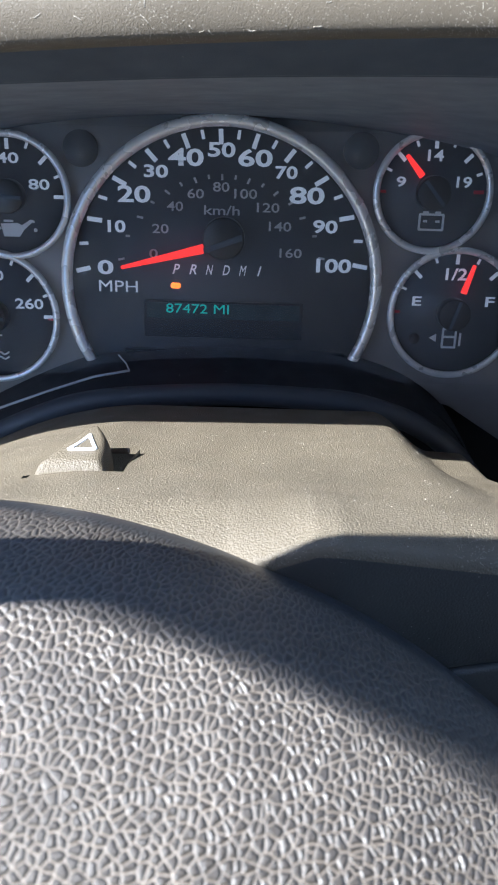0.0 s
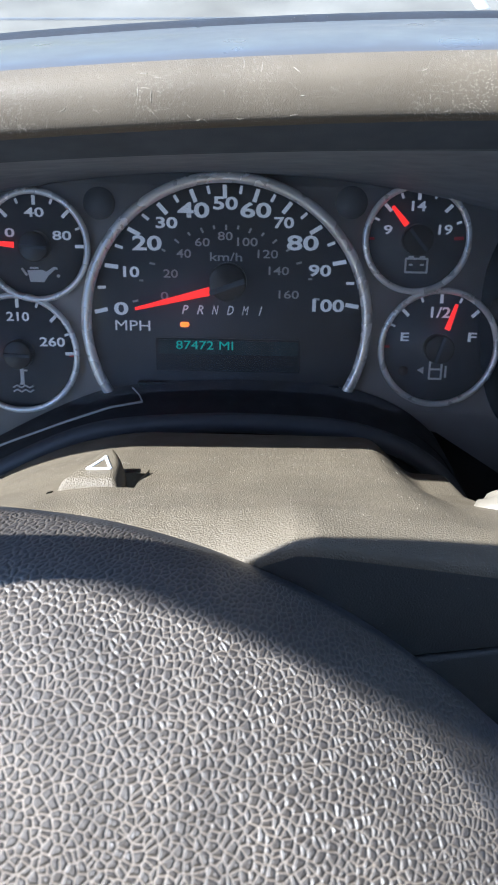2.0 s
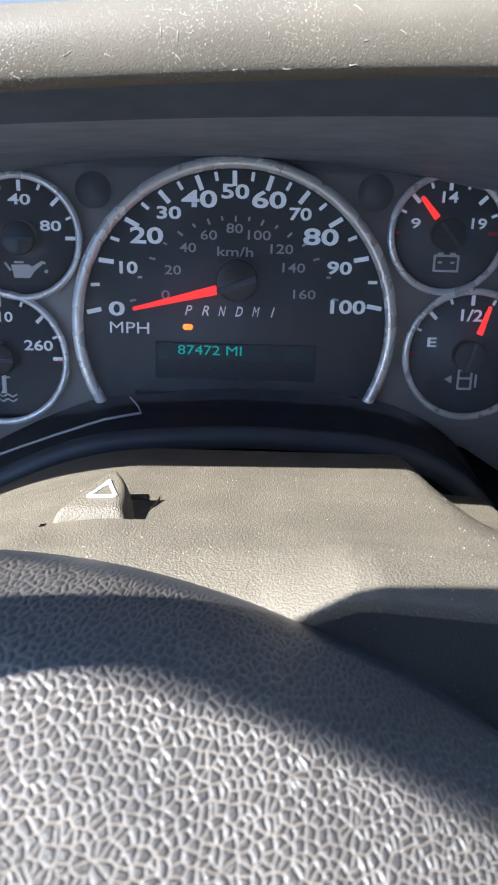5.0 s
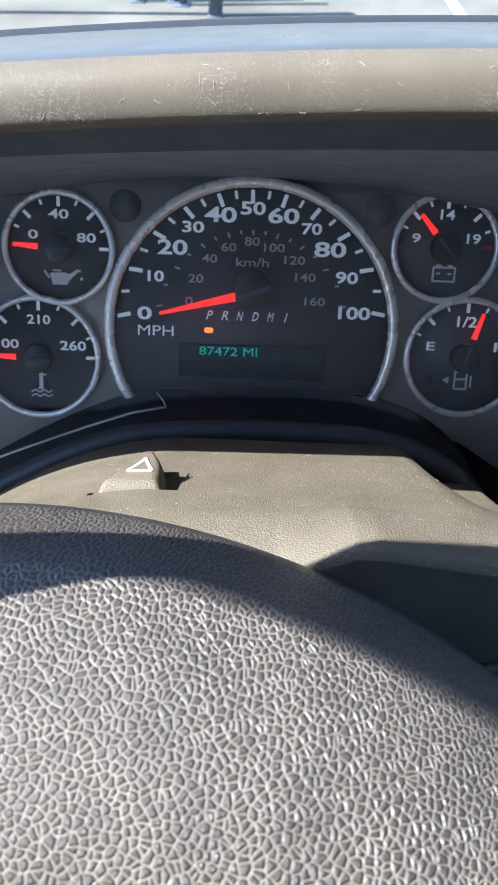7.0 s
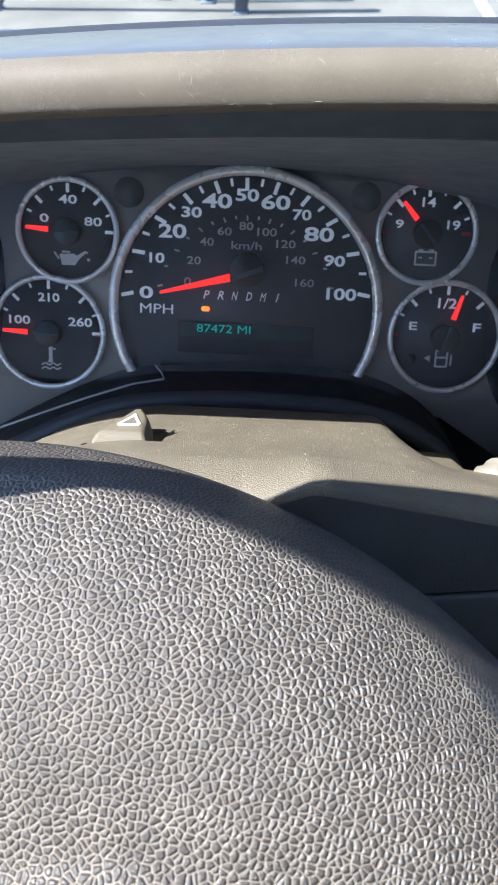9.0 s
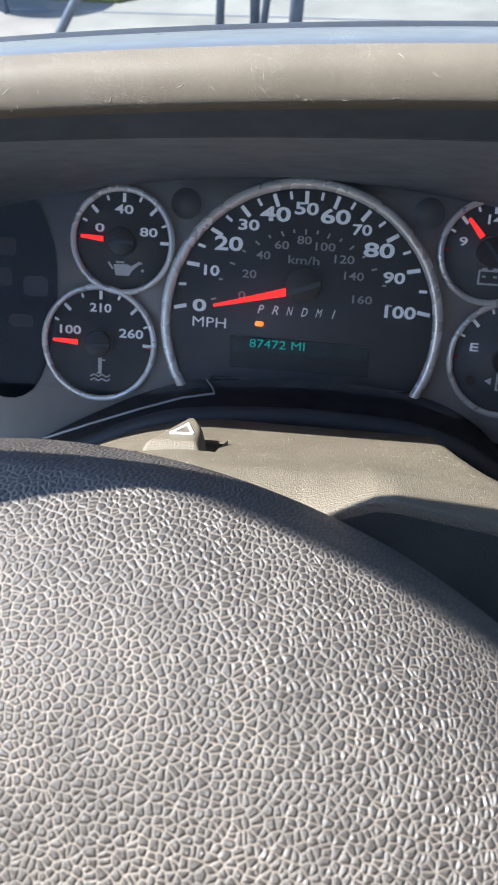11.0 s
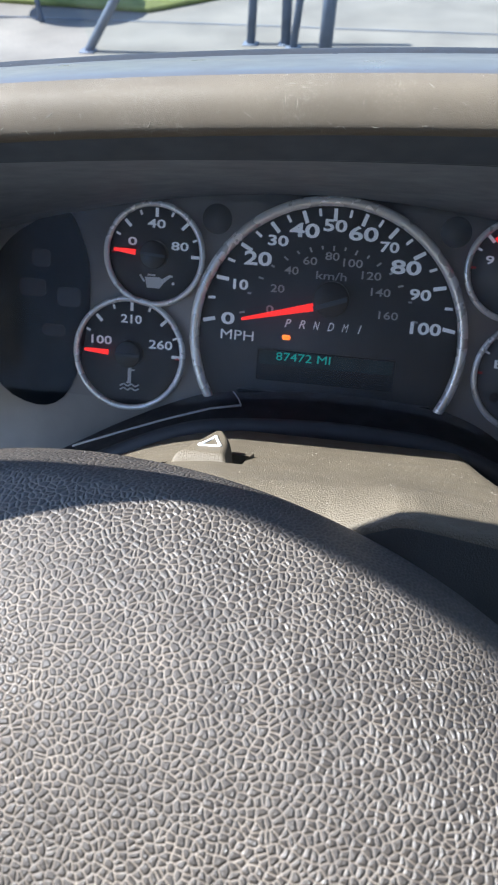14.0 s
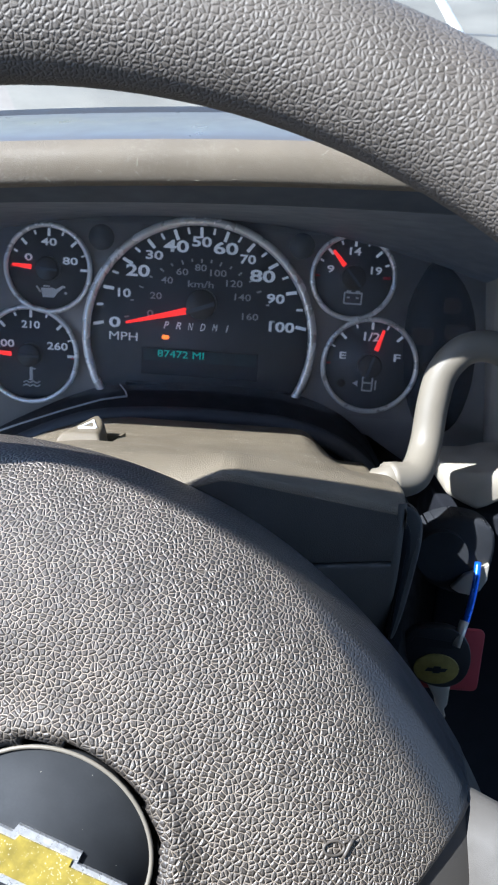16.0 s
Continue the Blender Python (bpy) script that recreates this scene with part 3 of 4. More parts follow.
part("light_line", tube([(-0.135, -0.030, -0.073), (-0.108, -0.030, -0.0620), (-0.081, -0.030, -0.0515), (-0.057, -0.030, -0.0430), (-0.040, -0.030, -0.0395)], 0.0007, 6), "grey", cluster, "bright edge of the clear lens")
part("light_line", tube([(-0.040, -0.030, -0.0395), (-0.0415, -0.030, -0.0360), (-0.045, -0.030, -0.0320)], 0.0004, 6), "grey", cluster)
for x in (-0.0648, 0.0655):
    eye = part("blank_lamp", disc(x, 0.058 if x < 0 else 0.0605, 0.0082, -0.0006, 0.003), "dial", cluster, "blank round lamp window")


def small_gauge(name, cx, cz, r, needle_deg, scale_text, label, marks):
    g = part(name, disc(cx, cz, r, 0.0, 0.003, 48), "dial", cluster, label)
    part("ring", ring(cx, cz, r, 0.0017, -0.003), "chrome", g, "polished chrome ring")
    for ang, big, red in marks:
        a = radians(ang)
        d = Vector((math.cos(a), math.sin(a)))
        o = Vector((cx, cz))
        part("tick", bar(tuple(o + d * (r - 0.0022)), tuple(o + d * (r - (0.0070 if big else 0.0048))), 0.0017 if big else 0.0012, -0.0006, 0.001), "red_mark" if red else "figure", g, smooth=False)
    for body, x, z, w, h in scale_text:
        lettering("figure", body, cx + x, cz + z, w, h, -0.0006, "figure", g, bold=0.02)
    a = radians(needle_deg)
    d = Vector((math.cos(a), math.sin(a)))
    s = Vector((-d.y, d.x))
    o = Vector((cx, cz))
    p, q = o + d * (r * 0.82), o + d * (r * 0.36)
    part("needle", slab([tuple(p + s * 0.0009), tuple(p - s * 0.0009), tuple(q - s * 0.0016), tuple(q + s * 0.0016)], -0.0065, -0.0055, 0.0003, 1), "needle", g, "glowing red pointer", smooth=False)
    part("needle_cap", disc(cx, cz, 0.0078, -0.0075, 0.0, 32, 0.0006), "hub", g)
    p, q = o + d * 0.007, o - d * 0.007
    part("cap_bar", bar(tuple(p), tuple(q), 0.0016, -0.0084, -0.0075), "visor", g, smooth=False)
    return g


marks = [(180, False, True), (155, False, False), (135, True, False), (112, False, False), (90, True, False), (68, False, False), (45, True, False), (22, False, False), (0, True, False)]
oil = small_gauge("oil_gauge", -0.0990, 0.0360, 0.0277, 176, [("0", -0.0135, 0.0065, 0.0052, 0.0046), ("40", 0.0, 0.0170, 0.0105, 0.0048), ("80", 0.0140, 0.0055, 0.0100, 0.0048)], "black oil pressure dial with a chrome ring", marks)
temp = small_gauge("temperature_gauge", -0.1115, -0.0215, 0.0318, 178, [("100", -0.0175, 0.0065, 0.0125, 0.0050), ("210", 0.0, 0.0200, 0.0125, 0.0050), ("260", 0.0180, 0.0065, 0.0140, 0.0052)], "black temperature dial with a chrome ring", [(a, b, r) for a, b, r in marks[1:]] + [(-2, False, True)])
volts = small_gauge("voltmeter", 0.1000, 0.0430, 0.0265, 131, [("9", -0.0150, 0.0045, 0.0045, 0.0046), ("14", 0.0, 0.0165, 0.0075, 0.0050), ("19", 0.0145, 0.0050, 0.0072, 0.0050)], "black voltmeter dial with a chrome ring", marks[:-1] + [(2, True, True)])
fuel = small_gauge("fuel_gauge", 0.1160, -0.0135, 0.0308, 74, [("E", -0.0180, 0.0055, 0.0045, 0.0046), ("1/2", 0.0, 0.0190, 0.0105, 0.0058), ("F", 0.0180, 0.0060, 0.0046, 0.0050)], "black fuel dial with a chrome ring", marks)
lens = part("lens", grid([[(x, -0.014 - 0.012 * (z - 0.01) - 0.10 * x * x, z) for x in np.linspace(-0.195, 0.195, 25)] for z in np.linspace(-0.046, 0.068, 9)]), "lens", cluster, "clear plastic lens with a painted veil of glare")
lens.visible_shadow = False
# symbols on the small dials
part("oil_symbol", slab([(-0.1045, 0.0232), (-0.1032, 0.0172), (-0.0958, 0.0172), (-0.0935, 0.0205), (-0.0895, 0.0240), (-0.0882, 0.0238), (-0.0884, 0.0249), (-0.0902, 0.0253), (-0.0945, 0.0226), (-0.0965, 0.0236)], -0.0006, 0.001), "white", oil, smooth=False)
part("oil_symbol", bar((-0.1030, 0.0245), (-0.0985, 0.0245), 0.0010, -0.0006, 0.001), "white", oil, smooth=False)
part("oil_symbol", bar((-0.1075, 0.0243), (-0.1048, 0.0205), 0.0011, -0.0006, 0.001), "white", oil, smooth=False)
part("oil_symbol", disc(-0.0880, 0.0205, 0.0009, -0.0006, 0.001, 12), "white", oil, smooth=False)
part("heat_symbol", slab([(-0.1125, -0.0290), (-0.1105, -0.0290), (-0.1105, -0.0310), (-0.1085, -0.0310), (-0.1085, -0.0318), (-0.1105, -0.0318), (-0.1105, -0.0395), (-0.1135, -0.0395), (-0.1125, -0.0380)], -0.0006, 0.001), "white", temp, smooth=False)
for dz in (0.0, -0.0024):
    part("wave_mark", tube(spline([(-0.1170 + 0.0023 * k, -0.0004, -0.0405 + dz + (0.0006 if k % 2 else -0.0006)) for k in range(6)], 3), 0.0005, 5), "white", temp)
for p, q in (((0.0935, 0.0255), (0.1085, 0.0255)), ((0.0935, 0.0345), (0.1085, 0.0345)), ((0.0938, 0.0255), (0.0938, 0.0345)), ((0.1082, 0.0255), (0.1082, 0.0345)), ((0.0955, 0.0357), (0.0990, 0.0357)), ((0.1030, 0.0357), (0.1065, 0.0357)), ((0.0960, 0.0305), (0.0985, 0.0305)), ((0.1035, 0.0305), (0.1060, 0.0305))):
    part("battery_mark", bar(*[(0.101 + (a - 0.101) * 0.78, 0.0300 + (b - 0.0305) * 0.78) for a, b in (p, q)], 0.0010, -0.0006, 0.001), "white", volts, smooth=False)
for p, q in (((0.1125, -0.0308), (0.1195, -0.0308)), ((0.1125, -0.0215), (0.1195, -0.0215)), ((0.1128, -0.0308), (0.1128, -0.0215)), ((0.1192, -0.0308), (0.1192, -0.0215)), ((0.1130, -0.0255), (0.1190, -0.0255)), ((0.1215, -0.0300), (0.1215, -0.0235))):
    part("pump_mark", bar(p, q, 0.0010, -0.0006, 0.001), "white", fuel, smooth=False)
part("side_arrow", slab([(0.1060, -0.0262), (0.1095, -0.0242), (0.1095, -0.0282)], -0.0006, 0.001), "white", fuel, smooth=False)
part("low_fuel_lamp", disc(0.0985, -0.0268, 0.0028, -0.0006, 0.001, 20), "lamp_off", fuel, "unlit low fuel lamp")
# dark lamp windows at both ends
for sx in (-1, 1):
    pod = [(0.137, 0.000), (0.138, 0.028), (0.146, 0.050), (0.153, 0.057), (0.163, 0.052), (0.175, 0.038), (0.183, 0.015), (0.185, -0.020), (0.178, -0.048), (0.165, -0.058), (0.152, -0.052), (0.142, -0.030)]
    pts = [(p.x, p.z) for p in spline([(sx * a if sx > 0 or a < 0.160 else -0.160 - (a - 0.160) * 1.7, 0, b) for a, b in pod + pod[:1]], 3)][:-1]
    window = part("lamp_window", slab(pts, -0.0012, 0.004), "lcd", cluster, "dark unlit warning lamp window")
    for x, z, w, h in ((0.166, 0.029, 0.011, 0.010), (0.171, 0.012, 0.016, 0.010), (0.149, 0.008, 0.014, 0.011), (0.158, -0.012, 0.014, 0.007)):
        part("warning_lamp", slab(rounded(sx * x - w / 2, z - h / 2, sx * x + w / 2, z + h / 2, 0.003), -0.0018, 0.0), "lamp_off", window, smooth=False)

# ---------------------------------------------------------------- steering column
column = thing("steering_column", "dusty grey-brown plastic steering column cover", "steering column")


def hump(x, y):
    """Height of the column cover's top."""
    z = -0.0265 - 0.13 * (y + 0.205)
    left, right = max(0.0, -0.030 - x), max(0.0, x - 0.066)
    z -= 3.6 * left * left + 0.06 * left
    step = min(1.0, max(0.0, (x - 0.070) / 0.026))
    step = step * step * (3 - 2 * step)
    z -= 0.016 * step * min(1.0, max(0.0, (y + 0.195) / 0.09))
    z -= 0.05 * right
    front = max(0.0, -0.196 - y)
    z -= 14.0 * front * front
    return z


def front_edge(x):
    """Where the top of the cover folds over into its front face."""
    t = min(1.0, max(0.0, (x - 0.040) / 0.069))
    return -0.2225 + 0.0165 * t, -0.0258 - 0.0150 * t, min(1.0, max(0.0, (x - 0.012) / 0.022))


def cover_top(x, v):
    """The cover's top from its back (v = 0) to the fold (v = 1); it dips towards the fold at the lever's end."""
    yf, zf, fold = front_edge(x)
    y = -0.066 + (yf + 0.066) * v
    z = hump(x, y)
    return (x, y, z + fold * (zf - hump(x, yf)) * v ** 7)


XS = np.linspace(-0.135, 0.1085, 244)
VS = np.linspace(0, 1, 160)
rows = [[(x, -0.066 + 0.012, hump(x, -0.066) - 0.05) for x in XS], [(x, -0.066 + 0.003, hump(x, -0.066) - 0.004) for x in XS]]
for v in VS:
    rows.append([cover_top(x, v) for x in XS])
rows.append([(p[0], p[1] - 0.0014, p[2] - 0.0010) for p in rows[-1]])
rows.append([(p[0], p[1] - 0.0002, p[2] - 0.0028) for p in rows[-1]])
# keep a slot open for the hazard switch
bm = grid(rows)
gone = []
for f in bm.faces:
    c = f.calc_center_median()
    if c.z > -0.05 and (-0.0275 < c.x < -0.0202 + 0.16 * max(0.0, c.y + 0.165) and -0.1735 < c.y < -0.1515 or -0.0500 < c.x < -0.0480 and -0.1750 < c.y < -0.1720):
        gone.append(f)
bmesh.ops.delete(bm, geom=gone, context="FACES")
bmesh.ops.recalc_face_normals(bm, faces=bm.faces)
part("top_cover", bm, "cover", column, "sunlit dusty grey-brown upper cover")
fold_row = rows[-1]
# pale specks of dust lying on the cover
rng = random.Random(11)
specks = bmesh.new()
for n in range(700):
    x, v = rng.uniform(-0.10, 0.080), rng.random() ** 0.75
    if -0.055 < x < -0.014 and 0.50 < v < 0.78:
        continue
    o, size, a = Vector(cover_top(x, v)), rng.choice((0.00008, 0.00011, 0.00015, 0.00022)), rng.uniform(0, 6.28)
    foot = [specks.verts.new(o + Vector((size * math.cos(a + 2.09 * k), size * math.sin(a + 2.09 * k), 0.00005))) for k in range(3)]
    top = specks.verts.new(o + Vector((0, 0, size * 1.2)))
    for k in range(3):
        specks.faces.new((foot[k], foot[(k + 1) % 3], top))
part("dust_specks", specks, "lint", column, "pale specks of dust", smooth=False)["kind"] = "stuff"


def front_rows(levels):
    return [[(p[0], p[1] + dy, p[2] + (z - p[2]) * k) for p in fold_row] for dy, z, k in levels]


# front and lower cover take the darkened plastic for their shade
part("front_cover", grid(front_rows([(0.0, 0, 0.0), (0.0006, -0.05, 0.35), (0.0012, -0.0655, 0.985), (0.0016, -0.0660, 1.0), (0.0030, -0.0664, 1.0)])), "lower", column, "front face of the cover, shade put into its darker colour")
part("lower_cover", grid(front_rows([(0.0034, -0.0668, 1.0), (0.0012, -0.0672, 1.0), (0.0010, -0.0690, 1.0), (0.004, -0.085, 1.0), (0.010, -0.105, 1.0), (0.030, -0.150, 1.0), (0.075, -0.215, 1.0)])), "lower", column, "lower cover below a seam, coloured darker for shade")


def round_side(x, y, z, k):
    """Points round the corner from the front face to the side, k from 0 to 1."""
    a = min(1.0, k / 0.35) * math.pi / 2
    return (x + 0.0045 * math.sin(a), y + 0.0045 * (1 - math.cos(a)) + max(0.0, k - 0.35) / 0.65 * 0.030, z)


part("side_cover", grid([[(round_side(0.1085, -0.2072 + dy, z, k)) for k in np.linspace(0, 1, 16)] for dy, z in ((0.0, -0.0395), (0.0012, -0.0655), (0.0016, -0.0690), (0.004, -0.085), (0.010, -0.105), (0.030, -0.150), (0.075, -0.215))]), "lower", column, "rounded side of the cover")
part("side_shoulder", grid([[(p[0] + 0.0045 * math.sin(q), p[1], p[2] - 0.0045 * (1 - math.cos(q)) - (0.006 if q > 1.5 else 0.0)) for p in [cover_top(0.1085, v) for v in np.linspace(0, 1, 40)]] for q in np.linspace(0, math.pi / 2, 7)]), "cover", column, "rounded shoulder along the cover's side")
part("side_lower", grid([[(0.113 - 0.002 * s, p[1], p[2] - 0.0100 - 0.10 * s) for p in [cover_top(0.1085, v) for v in np.linspace(0, 0.97, 20)]] for s in np.linspace(0, 1, 5)]), "shroud", column)
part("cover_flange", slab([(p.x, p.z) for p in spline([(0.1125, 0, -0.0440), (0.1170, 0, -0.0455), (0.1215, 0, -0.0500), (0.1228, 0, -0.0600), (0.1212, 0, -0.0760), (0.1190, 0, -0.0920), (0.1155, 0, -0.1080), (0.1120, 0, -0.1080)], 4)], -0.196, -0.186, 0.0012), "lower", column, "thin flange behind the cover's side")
part("cover_flange", slab([(p.x, p.z) for p in spline([(0.1120, 0, -0.0500), (0.1155, 0, -0.0520), (0.1172, 0, -0.0620), (0.1160, 0, -0.0850), (0.1130, 0, -0.1050), (0.1110, 0, -0.1050)], 4)], -0.2015, -0.197, 0.0008), "lip_black", column)
part("slot_wall", grid([[(-0.0200 + 0.16 * max(0.0, y + 0.165), y, z) for y in np.linspace(-0.1735, -0.1515, 8)] for z in (-0.0318, -0.054)]), "cover", column, "side of the switch's slot")
part("slot_floor", block(-0.056, -0.014, -0.182, -0.140, -0.064, -0.052), "black", column)


def knob(u, v):
    """The hazard button: a rounded wedge, wide in front, that rises to the back and narrows from one side."""
    x0, x1 = -0.0472 + 0.0140 * max(0.0, v - 0.12), -0.0244 - 0.0062 * max(0.0, (v - 0.40) / 0.60) ** 2.2
    x, y = x0 + (x1 - x0) * u, -0.1745 + 0.0265 * v
    edge = min(1.0, (x1 - x0) / 0.0042 * min(u, 1 - u), 6.5 * min(v, 1 - v))
    edge = math.sqrt(max(0.0, edge * (2 - edge)))
    return (x, y, -0.0385 + edge * (0.0092 + 0.0054 * v + 0.0008 * u))


bm = grid([[knob(u, v) for u in np.linspace(0, 1, 26)] for v in np.linspace(0, 1, 26)])
rim_edges = [e for e in bm.edges if e.is_boundary]
r = bmesh.ops.extrude_edge_only(bm, edges=rim_edges)
for v in r["geom"]:
    if isinstance(v, bmesh.types.BMVert):
        v.co.z = -0.056
bmesh.ops.recalc_face_normals(bm, faces=bm.faces)
hazard = part("hazard_switch", bm, "cover", column, "dusty grey hazard button with a white triangle")
TRI = [(0.33, 0.34), (0.76, 0.34), (0.50, 0.66)]
for k in range(3):
    p, q = TRI[k], TRI[(k + 1) % 3]
    line_pts = [(p[0] + (q[0] - p[0]) * i / 6, p[1] + (q[1] - p[1]) * i / 6) for i in range(7)]
    part("triangle_mark", tube([knob(a, b) for a, b in line_pts], 0.00065, 6), "white", hazard)

# gear lever on the column
lever = thing("gear_lever", "pale grey curved gear lever rising from the column", "gear lever")
pts = spline([(0.112, -0.150, -0.047), (0.126, -0.142, -0.046), (0.1330, -0.128, -0.034), (0.1355, -0.122, -0.012), (0.1390, -0.120, 0.004), (0.1480, -0.120, 0.0155), (0.1600, -0.120, 0.0185), (0.1720, -0.120, 0.0150), (0.195, -0.121, 0.004), (0.235, -0.124, -0.012)], 7)
part("arm", tube(pts, [0.0092 - 0.0010 * min(1, i / 12) for i in range(len(pts))], 16), "lever", lever)
part("collar", tube(spline([(0.104, -0.146, -0.0465), (0.110, -0.149, -0.0475), (0.118, -0.147, -0.0470)], 4), [0.004, 0.005, 0.0062, 0.0072, 0.008, 0.0086, 0.0090, 0.0091, 0.0090], 16), "lever", lever)

# ignition switch and keys
ign = thing("ignition_switch", "black ignition switch housing on the column's side", "ignition switch")
part("housing", slab([(p.x, p.z) for p in spline([(0.136, 0, -0.094), (0.140, 0, -0.081), (0.157, 0, -0.074), (0.175, 0, -0.078), (0.1795, 0, -0.092), (0.175, 0, -0.114), (0.164, 0, -0.1195), (0.144, 0, -0.112), (0.136, 0, -0.094)], 4)][:-1], -0.120, -0.100, 0.0025), "shroud", ign)
part("barrel", tube([(0.150, -0.120, -0.095), (0.150, -0.126, -0.095)], 0.014, 32), "shroud", ign, smooth=False)
# patch of sunlight on the housing, built as a pale metal plate
part("sun_patch", slab([(0.1575, -0.1140), (0.1640, -0.1060), (0.1690, -0.1035), (0.1765, -0.0985), (0.1765, -0.1080), (0.1735, -0.1145), (0.1680, -0.1175), (0.1620, -0.1165)], -0.1235, -0.1195, 0.0006), "steel", ign, "sunlit patch on the housing, made as a pale plate")
keys = thing("key_ring", "bunch of keys hanging on a blue clip", "keys")
part("clip", tube(spline([(0.1700, -0.1240, -0.0975), (0.1685, -0.130, -0.107), (0.1650, -0.138, -0.1185), (0.1600, -0.146, -0.1310), (0.1565, -0.150, -0.141)], 5), 0.0019, 10), "blue", keys, "shiny blue metal clip")
part("link", tube([(0.1605, -0.1475, -0.121), (0.1565, -0.1520, -0.1335)], 0.0025, 8), "steel", keys)
fob = part("fob", slab([(p.x, p.z) for p in spline([(0.1305, 0, -0.131), (0.1360, 0, -0.1255), (0.1520, 0, -0.1240), (0.1620, 0, -0.130), (0.1655, 0, -0.1420), (0.1625, 0, -0.153), (0.1530, 0, -0.1580), (0.1400, 0, -0.1545), (0.1330, 0, -0.1440), (0.1305, 0, -0.131)], 4)][:-1], -0.152, -0.145, 0.0006), "black", keys, "black key head with a brass badge")
part("fob_badge", slab([(0.1480 + 0.0118 * math.cos(2 * math.pi * k / 28), -0.1470 + 0.0086 * math.sin(2 * math.pi * k / 28)) for k in range(28)], -0.1530, -0.1515, 0.0004), "brass", fob, "worn brass oval badge")
part("badge_mark", slab([(0.1420, -0.1480), (0.1435, -0.1462), (0.1462, -0.1462), (0.1466, -0.1452), (0.1500, -0.1452), (0.1502, -0.1462), (0.1538, -0.1462), (0.1524, -0.1480), (0.1500, -0.1480), (0.1497, -0.1490), (0.1462, -0.1490), (0.1459, -0.1480)], -0.1534, -0.1529), "hub", fob, smooth=False)
part("fob_slot", slab([(0.1330, -0.1325), (0.1350, -0.1290), (0.1545, -0.1310), (0.1550, -0.1350), (0.1340, -0.1345)], -0.1524, -0.1515), "hub", fob, smooth=False)
part("blade", slab([(0.1440, -0.156), (0.1575, -0.156), (0.1575, -0.170), (0.1560, -0.173), (0.1575, -0.177), (0.1560, -0.181), (0.1530, -0.178), (0.1500, -0.166)], -0.1490, -0.1465, 0.0006), "steel", keys)
part("tag", slab(rounded(0.143, -0.1640, 0.1735, -0.1275, 0.0035), -0.1440, -0.1415, 0.0008), "red", keys, "faded red plastic tag")

# ---------------------------------------------------------------- steering wheel
WC = Vector((0.0004, -0.3520, -0.0920))
WHEEL = CAR @ Matrix.Translation(WC) @ pose(0, 0, 0, 90 - WHEEL_TILT, 0, 0) @ pose(0, 0, 0, 0, 0, -WHEEL_TURN)
wheel = thing("steering_wheel", "worn grey grained steering wheel turned a little clockwise", "steering wheel", WHEEL)
RIM_R, RIM_UP, RIM_LEAN = 0.2022, 0.0398, radians(8.6)
rows, lay = [], []
for i in range(160):
    a = 2 * math.pi * i / 160
    row = []
    for k in range(24):
        b = 2 * math.pi * k / 24
        u, w = 0.0174 * math.cos(b), 0.0111 * math.sin(b)
        rr = RIM_R + u * math.cos(RIM_LEAN) - w * math.sin(RIM_LEAN)
        row.append((rr * math.cos(a) - 0.0034, rr * math.sin(a) + 0.002, RIM_UP + u * math.sin(RIM_LEAN) + w * math.cos(RIM_LEAN)))
        lay.append((RIM_R * a, 0.0158 * b, 0.0))
    rows.append(row)
bm = grid(rows, close_u=True, close_v=True)
bmesh.ops.recalc_face_normals(bm, faces=bm.faces)
rim = part("rim", bm, "rim", wheel, "thick grained leather-like rim")


def set_lay(ob, places):
    """Keeps where each point lies on the flattened hide, for the grain to follow."""
    held = ob.data.attributes.new("lay", "FLOAT_VECTOR", "POINT")
    for k, v in enumerate(places):
        held.data[k].vector = v


set_lay(rim, lay)


def pad_radius(a):
    """Outline of the pad: a broad oval, cut off along curved seams where the spokes begin."""
    b = a + radians(9.3)
    hw, hh, n = 0.1654, 0.1024, 1.865
    oval = ((abs(math.cos(b)) / hw) ** n + (abs(math.sin(b)) / hh) ** n) ** (-1 / n)
    c, q = max(1e-4, abs(math.cos(a))), 12.2 * max(0.0, math.sin(a)) ** 2
    d = c * c - 4 * q * 0.0945
    if q < 1e-6:
        cut = 0.0945 / c
    else:
        cut = (c - math.sqrt(d)) / (2 * q) if d > 0 else 9.0
    return oval, min(oval, (oval ** -8 + cut ** -8) ** (-1 / 8))


CREASE, CREASE_Z, FOOT_Z = 0.930, -0.0430, -0.0840


def pad_line(s):
    """The pad's section: a shallow dome out to a crease, then a steep flank."""
    if s < CREASE:
        return -0.0025 - 0.005 * s * s + (CREASE_Z + 0.0025 + 0.005 * CREASE ** 2) * (s / CREASE) ** 3.8
    return CREASE_Z + (FOOT_Z - CREASE_Z) * (s - CREASE) / (1 - CREASE)


def pad_height(s):
    return sum(pad_line(s + d) for d in (-0.009, -0.0045, 0.0, 0.0045, 0.009)) / 5


def pad_z(x, y):
    return pad_height(math.hypot(x, y + 0.0028) / pad_radius(math.atan2(y + 0.0028, x))[0])


rows, grained = [], []
TURNS = 288
STEPS = [0.06 + 0.82 * (k / 40) ** 0.85 for k in range(41)] + [0.885 + 0.006 * k for k in range(13)] + [0.966, 0.978, 0.99, 1.0]
